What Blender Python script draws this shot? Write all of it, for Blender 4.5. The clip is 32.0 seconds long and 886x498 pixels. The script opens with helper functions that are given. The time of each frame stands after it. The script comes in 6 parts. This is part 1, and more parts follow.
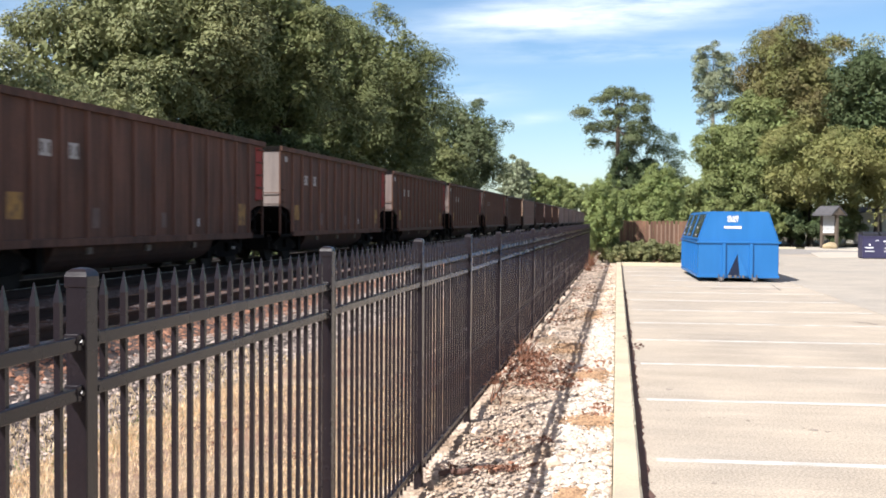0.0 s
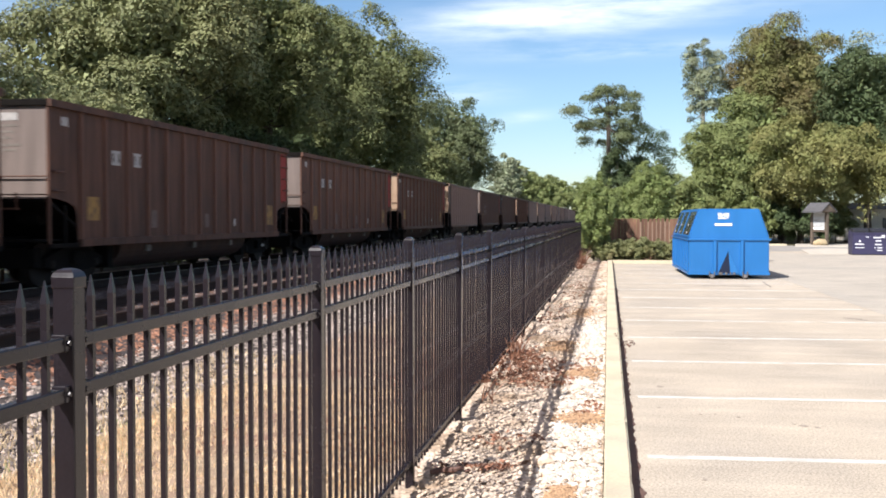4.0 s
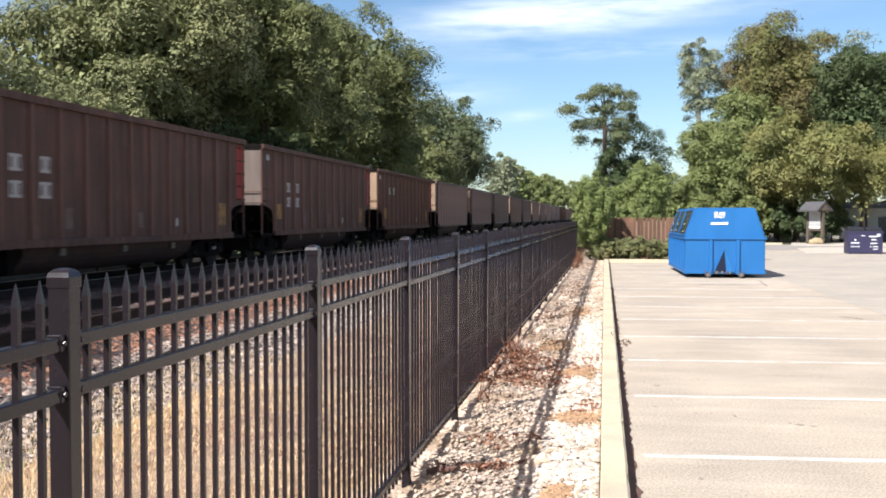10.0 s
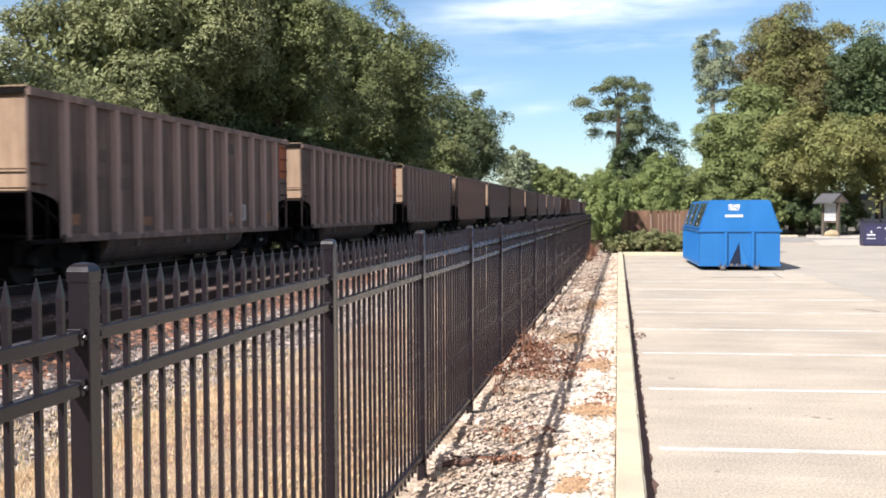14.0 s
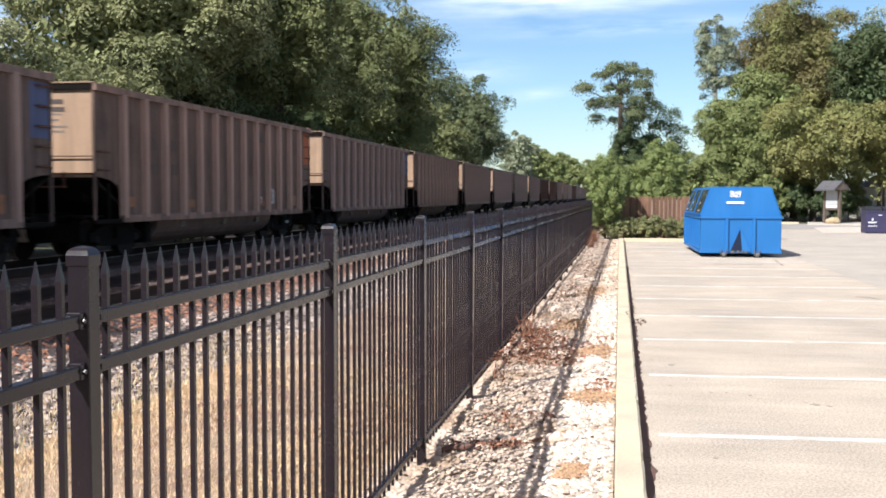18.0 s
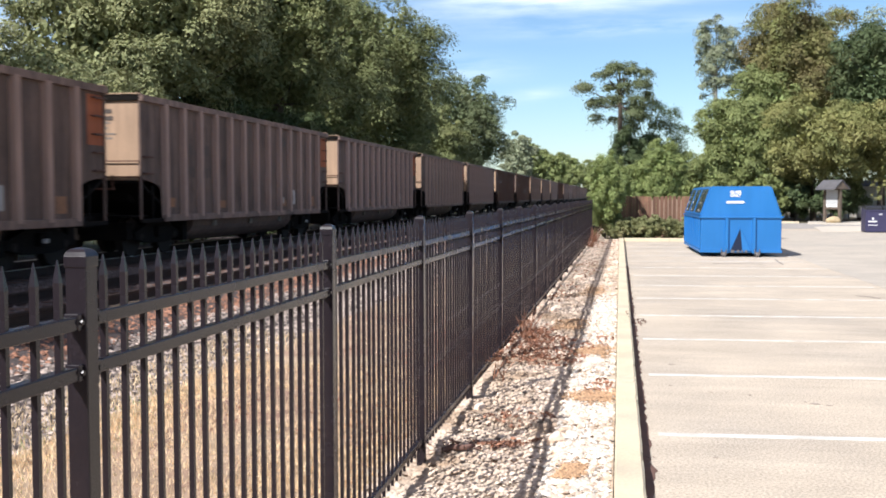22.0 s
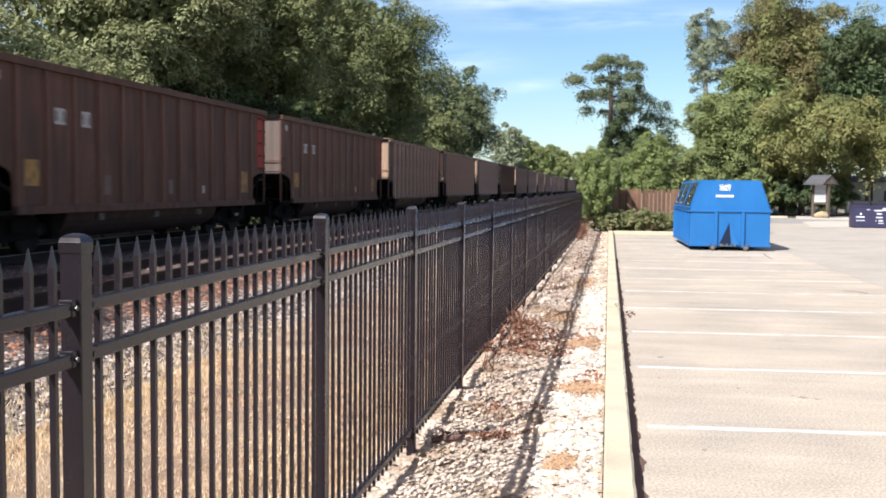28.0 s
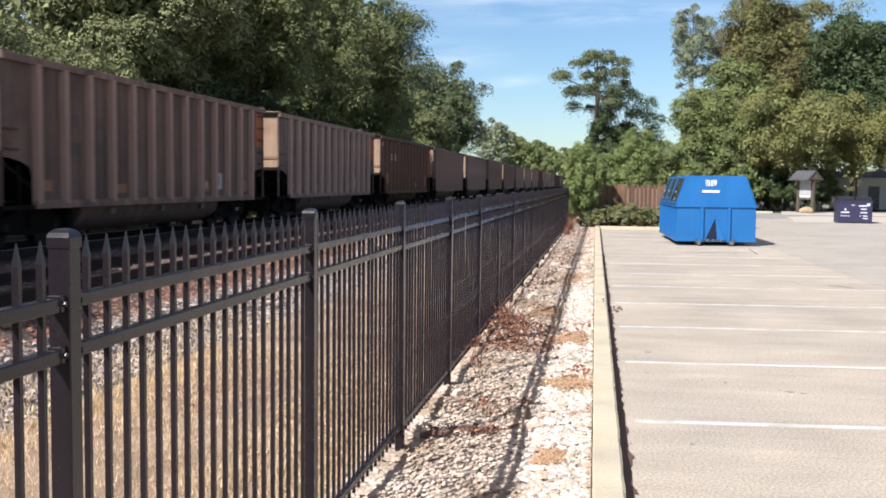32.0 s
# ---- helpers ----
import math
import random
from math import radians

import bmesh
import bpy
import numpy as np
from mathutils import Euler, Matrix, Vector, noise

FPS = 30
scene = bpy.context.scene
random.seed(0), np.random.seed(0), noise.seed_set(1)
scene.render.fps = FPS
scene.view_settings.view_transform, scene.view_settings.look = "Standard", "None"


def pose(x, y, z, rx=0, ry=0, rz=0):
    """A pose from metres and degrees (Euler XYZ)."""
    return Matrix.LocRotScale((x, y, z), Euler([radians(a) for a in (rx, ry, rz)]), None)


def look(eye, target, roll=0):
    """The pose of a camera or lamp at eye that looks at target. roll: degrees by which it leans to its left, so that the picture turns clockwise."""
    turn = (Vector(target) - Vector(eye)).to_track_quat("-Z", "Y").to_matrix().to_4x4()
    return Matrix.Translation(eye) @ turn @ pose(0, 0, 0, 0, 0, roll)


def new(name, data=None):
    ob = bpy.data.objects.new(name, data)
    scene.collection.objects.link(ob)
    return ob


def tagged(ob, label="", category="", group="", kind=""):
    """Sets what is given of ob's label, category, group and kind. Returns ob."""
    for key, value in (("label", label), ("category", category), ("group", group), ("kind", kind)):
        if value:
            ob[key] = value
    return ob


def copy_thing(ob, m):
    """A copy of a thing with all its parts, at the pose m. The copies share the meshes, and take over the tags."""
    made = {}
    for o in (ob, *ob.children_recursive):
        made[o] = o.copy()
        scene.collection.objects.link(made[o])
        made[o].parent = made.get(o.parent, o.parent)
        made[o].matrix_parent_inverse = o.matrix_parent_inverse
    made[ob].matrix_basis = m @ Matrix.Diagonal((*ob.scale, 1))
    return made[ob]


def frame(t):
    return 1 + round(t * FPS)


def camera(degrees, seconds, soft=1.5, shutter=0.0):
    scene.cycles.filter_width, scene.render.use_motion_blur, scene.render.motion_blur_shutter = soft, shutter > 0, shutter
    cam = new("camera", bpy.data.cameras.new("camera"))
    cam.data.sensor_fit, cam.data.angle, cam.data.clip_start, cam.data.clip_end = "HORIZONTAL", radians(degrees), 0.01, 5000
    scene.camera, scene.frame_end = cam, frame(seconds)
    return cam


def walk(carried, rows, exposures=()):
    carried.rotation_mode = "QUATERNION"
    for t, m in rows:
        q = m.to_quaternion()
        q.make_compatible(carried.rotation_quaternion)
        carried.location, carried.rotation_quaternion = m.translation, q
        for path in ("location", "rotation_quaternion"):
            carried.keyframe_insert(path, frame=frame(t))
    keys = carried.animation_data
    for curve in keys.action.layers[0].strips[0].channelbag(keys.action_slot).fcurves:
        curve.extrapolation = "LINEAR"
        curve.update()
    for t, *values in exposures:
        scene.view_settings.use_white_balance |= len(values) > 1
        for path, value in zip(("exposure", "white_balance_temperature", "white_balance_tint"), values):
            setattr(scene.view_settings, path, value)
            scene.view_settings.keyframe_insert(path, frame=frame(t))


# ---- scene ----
# ---- camera ----
PATH = [
    (0.0, -0.013, -0.001, -0.000, 9.778, -1.677, 0.373),
    (0.5, -0.010, -0.004, 0.001, 9.707, -1.685, 0.252),
    (1.0, -0.008, -0.001, 0.001, 9.697, -1.638, 0.198),
    (1.5, -0.006, -0.004, 0.000, 9.595, -1.555, 0.217),
    (2.0, -0.011, -0.001, -0.002, 9.405, -1.579, 0.216),
    (2.5, -0.011, -0.001, -0.002, 9.354, -1.652, 0.218),
    (3.0, -0.004, -0.004, 0.001, 9.315, -1.715, 0.171),
    (3.5, 0.001, -0.004, -0.001, 9.359, -1.737, -0.010),
    (5.5, -0.011, -0.002, -0.001, 9.063, -1.729, 0.335),
    (6.0, -0.018, 0.005, 0.001, 9.077, -1.776, 0.351),
    (6.5, -0.017, -0.003, -0.002, 8.999, -1.869, 0.367),
    (7.0, -0.016, 0.002, -0.003, 8.938, -1.912, 0.402),
    (7.5, -0.007, 0.000, -0.003, 8.850, -1.926, 0.362),
    (8.0, -0.007, -0.001, -0.003, 8.905, -1.971, 0.266),
    (8.5, -0.005, 0.000, -0.000, 8.981, -1.946, 0.209),
    (9.0, -0.000, 0.001, -0.002, 9.002, -1.856, 0.074),
    (9.5, 0.004, -0.003, -0.002, 9.033, -1.834, -0.036),
    (10.0, 0.000, 0.000, 0.000, 9.100, -1.785, 0.000),
    (10.5, -0.003, 0.003, -0.003, 9.075, -1.775, -0.012),
    (11.0, -0.009, 0.000, -0.001, 9.155, -1.789, 0.070),
    (11.5, -0.006, -0.002, -0.001, 9.176, -1.755, 0.170),
    (12.0, -0.004, -0.004, -0.003, 9.272, -1.728, 0.245),
    (12.5, -0.011, 0.007, -0.004, 9.432, -1.781, 0.319),
    (13.0, -0.008, 0.001, -0.002, 9.396, -1.841, 0.272),
    (13.5, -0.007, -0.005, -0.001, 9.348, -1.893, 0.151),
    (14.0, -0.009, -0.007, -0.001, 9.864, -2.148, -0.237),
    (14.5, -0.008, -0.011, -0.000, 10.185, -2.389, -0.511),
    (16.5, -0.006, -0.007, 0.004, 10.325, -2.970, -0.199),
    (17.0, -0.011, -0.004, 0.002, 10.172, -2.941, 0.057),
    (17.5, -0.005, -0.003, 0.000, 10.018, -2.944, 0.093),
    (18.0, -0.009, 0.001, 0.001, 9.914, -2.999, 0.097),
    (18.5, -0.010, -0.002, -0.001, 9.760, -3.041, 0.157),
    (19.0, -0.013, -0.006, -0.002, 9.659, -3.113, 0.240),
    (19.5, -0.016, -0.000, -0.001, 9.583, -3.164, 0.410),
    (20.0, -0.017, -0.003, -0.001, 9.629, -3.209, 0.406),
    (20.5, -0.010, -0.006, -0.001, 9.730, -3.215, 0.241),
    (21.0, 0.001, -0.011, 0.003, 9.838, -3.172, 0.140),
    (21.5, 0.006, -0.009, 0.003, 9.990, -3.049, -0.040),
    (22.0, 0.001, -0.002, 0.001, 9.940, -2.978, -0.071),
    (22.5, -0.013, 0.003, -0.000, 9.924, -3.019, 0.037),
    (23.0, -0.010, -0.004, -0.001, 9.715, -3.138, 0.075),
    (23.5, -0.008, -0.002, -0.002, 9.656, -3.255, 0.077),
    (24.0, -0.011, 0.000, -0.001, 9.776, -3.275, 0.133),
    (24.5, -0.012, -0.003, -0.003, 9.853, -3.308, 0.163),
    (25.0, -0.015, 0.004, -0.004, 9.757, -3.301, 0.192),
    (25.5, -0.012, -0.003, -0.004, 9.585, -3.286, 0.250),
    (27.5, -0.023, 0.002, -0.004, 9.317, -3.480, 0.527),
    (28.0, -0.022, -0.001, -0.003, 9.307, -3.490, 0.559),
    (28.5, -0.023, 0.003, -0.006, 9.210, -3.570, 0.504),
    (29.0, -0.026, 0.002, -0.006, 9.084, -3.604, 0.628),
    (29.5, -0.032, 0.004, -0.006, 8.921, -3.600, 0.675),
    (30.0, -0.038, 0.011, -0.006, 8.833, -3.627, 0.714),
    (30.5, -0.034, 0.008, -0.004, 8.760, -3.640, 0.649),
    (31.0, -0.041, 0.012, -0.005, 8.688, -3.731, 0.631),
    (31.5, -0.041, 0.009, -0.008, 8.634, -3.796, 0.517),
    (32.0, -0.039, 0.009, -0.006, 8.535, -3.740, 0.563),
]
cam = camera(47.4, 32.0, soft=1.8, shutter=0.4)
EYE = (0.0, 0.0, 2.03)
walk(cam, [(t, pose(EYE[0] + dx, EYE[1] + dy, EYE[2] + dz, 90 + pitch, 0, yaw) @ pose(0, 0, 0, 0, 0, roll))
           for t, dx, dy, dz, yaw, pitch, roll in PATH],
     exposures=[(0.0, 0.53, 6460, 10), (14.0, 0.53, 6420, 10), (18.0, 0.53, 6330, 10), (30.9, 0.53, 6280, 10), (31.5, 0.47, 6260, 10), (32.0, 0.34, 6230, 10)])

# ---- world and sun ----
SUN = Vector((-0.565, -0.82, 1.0)).normalized()


def make_world():
    w = bpy.data.worlds.new("sky")
    scene.world = w
    w.use_nodes = True
    nt = w.node_tree
    nt.nodes.clear()
    N, L = nt.nodes.new, nt.links.new
    out, bg, sky = N("ShaderNodeOutputWorld"), N("ShaderNodeBackground"), N("ShaderNodeTexSky")
    sky.sky_type, sky.sun_disc = "NISHITA", False
    sky.sun_elevation = math.asin(SUN.z)
    sky.sun_rotation = math.atan2(SUN.x, SUN.y) % (2 * math.pi)
    sky.air_density, sky.dust_density, sky.ozone_density = 1.0, 0.4, 1.2
    # thin cirrus streaks: noise over the flat cloud layer, seen as direction / height
    tc, sep = N("ShaderNodeTexCoord"), N("ShaderNodeSeparateXYZ")
    L(tc.outputs["Generated"], sep.inputs[0])

    def op(kind, a, b=None, clamp=False):
        n = N("ShaderNodeMath")
        n.operation, n.use_clamp = kind, clamp
        for k, v in enumerate((a, b)):
            if v is None:
                continue
            if isinstance(v, (int, float)):
                n.inputs[k].default_value = v
            else:
                L(v, n.inputs[k])
        return n.outputs[0]

    up = op("MAXIMUM", sep.outputs[2], 0.02)
    fy = op("MAXIMUM", sep.outputs[1], 0.05)
    u, v = op("DIVIDE", sep.outputs[0], fy), op("DIVIDE", sep.outputs[2], fy)

    def streak(u0, v0, wu, wv, slope):
        du = op("SUBTRACT", u, u0)
        dv = op("SUBTRACT", op("SUBTRACT", v, v0), op("MULTIPLY", du, slope))
        q = op("ADD", op("POWER", op("ABSOLUTE", op("DIVIDE", du, wu)), 2.0), op("POWER", op("ABSOLUTE", op("DIVIDE", dv, wv)), 2.0))
        return op("POWER", 2.718, op("MULTIPLY", q, -1.0))

    mass = op("ADD", streak(-0.05, 0.196, 0.16, 0.019, 0.06), op("MULTIPLY", streak(0.03, 0.218, 0.14, 0.018, 0.05), 0.7))
    mass = op("ADD", mass, op("MULTIPLY", streak(0.0, 0.163, 0.11, 0.008, 0.02), 0.6))
    mass = op("ADD", mass, op("MULTIPLY", streak(-0.15, 0.128, 0.05, 0.012, -0.05), 0.45))
    mass = op("ADD", mass, op("MULTIPLY", streak(-0.09, 0.098, 0.03, 0.006, 0.1), 0.55))
    mass = op("ADD", mass, op("MULTIPLY", streak(-0.66, 0.17, 0.09, 0.05, 0.0), 0.9))
    mass = op("ADD", mass, op("MULTIPLY", streak(0.25, 0.24, 0.12, 0.02, 0.1), 0.5))
    com = N("ShaderNodeCombineXYZ")
    L(op("MULTIPLY", u, 5.0), com.inputs[0])
    L(op("MULTIPLY", v, 34.0), com.inputs[1])
    no = N("ShaderNodeTexNoise")
    no.inputs["Scale"].default_value, no.inputs["Detail"].default_value, no.inputs["Roughness"].default_value = 1.0, 6.0, 0.6
    L(com.outputs[0], no.inputs["Vector"])
    wisp = op("MULTIPLY", op("SUBTRACT", no.outputs["Fac"], 0.36), 3.0, True)
    fac = op("MULTIPLY", mass, wisp, True)
    # cirrus is about as bright as a hazy white sky
    mix = N("ShaderNodeMix")
    mix.data_type = "RGBA"
    L(fac, mix.inputs[0])
    deep = N("ShaderNodeHueSaturation")
    deep.inputs["Saturation"].default_value = 1.06
    cool = N("ShaderNodeMix")
    cool.data_type, cool.blend_type = "RGBA", "MULTIPLY"
    cool.inputs[0].default_value = 1.0
    cool.inputs[7].default_value = (0.88, 0.99, 1.11, 1)
    L(sky.outputs[0], deep.inputs["Color"])
    L(deep.outputs[0], cool.inputs[6])
    # unseen sky overhead is mixed to neutral grey, so that shade loses its blue
    zenith_tone = N("ShaderNodeMix")
    zenith_tone.data_type = "RGBA"
    L(op("MULTIPLY", op("SUBTRACT", sep.outputs[2], 0.28), 1.7, True), zenith_tone.inputs[0])
    L(cool.outputs[2], zenith_tone.inputs[6])
    zenith_tone.inputs[7].default_value = (3.0, 2.8, 3.1, 1)
    L(zenith_tone.outputs[2], mix.inputs[6])
    mix.inputs[7].default_value = (10.0, 10.6, 11.2, 1)
    L(mix.outputs[2], bg.inputs[0])
    bg.inputs[1].default_value = 0.093
    L(bg.outputs[0], out.inputs[0])


make_world()
sun = new("sun", bpy.data.lights.new("sun", "SUN"))
sun.data.energy, sun.data.angle, sun.data.color = 5.0, radians(0.53), (1.0, 0.965, 0.94)
sun.matrix_world = look(SUN * 100, (0, 0, 0))


# ---- materials ----
def mat(name, col, rough=0.8, metal=0.0, var=0.25, scale=3.0, fine=40.0, bump=0.3, tint=None, tintcover=0.5, tintscale=1.2,
        island=0.0, per_object=0.0, spec=0.5, streak=0.0, own=False, dist=0.01, hue=0.0, translucent=0.0, grain=None, band=0.0):
    """A worn surface: base colour, large stains of a second colour, fine grain, relief, gloss that varies."""
    m = bpy.data.materials.new(name)
    m.use_nodes = True
    nt = m.node_tree
    N, L = nt.nodes.new, nt.links.new
    bsdf = nt.nodes["Principled BSDF"]
    tc = N("ShaderNodeTexCoord")
    oi = N("ShaderNodeObjectInfo")
    vec = tc.outputs["Object"]
    if own or per_object:
        add = N("ShaderNodeVectorMath")
        add.operation = "ADD"
        L(vec, add.inputs[0])
        com = N("ShaderNodeCombineXYZ")
        mul = N("ShaderNodeMath")
        mul.operation = "MULTIPLY"
        mul.inputs[1].default_value = 37.0
        L(oi.outputs["Alpha"] if own else oi.outputs["Random"], mul.inputs[0])
        for k in range(3):
            L(mul.outputs[0], com.inputs[k])
        L(com.outputs[0], add.inputs[1])
        vec = add.outputs[0]

    def tex(s, detail=4.0, vector=None, r=0.55):
        n = N("ShaderNodeTexNoise")
        n.inputs["Scale"].default_value, n.inputs["Detail"].default_value, n.inputs["Roughness"].default_value = s, detail, r
        L(vector or vec, n.inputs["Vector"])
        return n.outputs["Fac"]

    def remap(x, a, b, c, d):
        n = N("ShaderNodeMapRange")
        n.inputs[1].default_value, n.inputs[2].default_value, n.inputs[3].default_value, n.inputs[4].default_value = a, b, c, d
        L(x, n.inputs[0])
        return n.outputs[0]

    def mixc(f, a, b, blend="MIX"):
        n = N("ShaderNodeMix")
        n.data_type, n.blend_type = "RGBA", blend
        if isinstance(f, float):
            n.inputs[0].default_value = f
        else:
            L(f, n.inputs[0])
        for k, v in ((6, a), (7, b)):
            if isinstance(v, tuple):
                n.inputs[k].default_value = (*v, 1)
            else:
                L(v, n.inputs[k])
        return n.outputs[2]

    def grey(x):
        n = N("ShaderNodeCombineColor")
        for k in range(3):
            L(x, n.inputs[k])
        return n.outputs[0]

    c = mixc(1.0, oi.outputs["Color"], col, "MULTIPLY") if own else col
    big = tex(scale)
    if tint:
        t = remap(tex(tintscale, 5.0), 1 - tintcover - 0.12, 1 - tintcover + 0.12, 0.0, 1.0)
        c = mixc(t, c, tint)
    c = mixc(1.0, c, grey(remap(big, 0.25, 0.75, 1 - var, 1 + var)), "MULTIPLY")
    small = tex(fine, 3.0)
    gv = var * 0.6 if grain is None else grain
    c = mixc(1.0, c, grey(remap(small, 0.25, 0.75, 1 - gv, 1 + gv)), "MULTIPLY")
    if streak:
        mp = N("ShaderNodeMapping")
        mp.inputs["Scale"].default_value = (3.0, 3.0, 0.25)
        L(vec, mp.inputs[0])
        c = mixc(1.0, c, grey(remap(tex(1.6, 5.0, mp.outputs[0]), 0.3, 0.7, 1 - streak, 1 + streak * 0.6)), "MULTIPLY")
    if band:
        mp = N("ShaderNodeMapping")
        mp.inputs["Scale"].default_value = (0.35, 2.2, 1.0)
        L(vec, mp.inputs[0])
        c = mixc(1.0, c, grey(remap(tex(0.9, 6.0, mp.outputs[0], 0.65), 0.3, 0.7, 1 - band, 1 + band * 0.6)), "MULTIPLY")
    if island:
        g = N("ShaderNodeNewGeometry")
        c = mixc(1.0, c, grey(remap(g.outputs["Random Per Island"], 0, 1, 1 - island, 1 + island)), "MULTIPLY")
    if per_object:
        c = mixc(1.0, c, grey(remap(oi.outputs["Random"], 0, 1, 1 - per_object, 1 + per_object)), "MULTIPLY")
    if hue:
        g = N("ShaderNodeNewGeometry")
        hs = N("ShaderNodeHueSaturation")
        L(remap(g.outputs["Random Per Island"], 0, 1, 0.5 - hue, 0.5 + hue), hs.inputs["Hue"])
        L(c, hs.inputs["Color"])
        c = hs.outputs[0]
    if isinstance(c, tuple):
        bsdf.inputs["Base Color"].default_value = (*c, 1)
    else:
        L(c, bsdf.inputs["Base Color"])
    bsdf.inputs["Metallic"].default_value = metal
    bsdf.inputs["Specular IOR Level"].default_value = spec
    L(remap(big, 0.2, 0.8, max(0.05, rough - 0.1), min(1.0, rough + 0.1)), bsdf.inputs["Roughness"])
    if bump:
        b = N("ShaderNodeBump")
        b.inputs["Strength"].default_value, b.inputs["Distance"].default_value = bump, dist
        L(small, b.inputs["Height"])
        L(b.outputs[0], bsdf.inputs["Normal"])
    if translucent:
        tr, mx = N("ShaderNodeBsdfTranslucent"), N("ShaderNodeMixShader")
        L(c, tr.inputs["Color"]) if not isinstance(c, tuple) else None
        mx.inputs[0].default_value = translucent
        L(bsdf.outputs[0], mx.inputs[1])
        L(tr.outputs[0], mx.inputs[2])
        L(mx.outputs[0], nt.nodes["Material Output"].inputs[0])
    return m


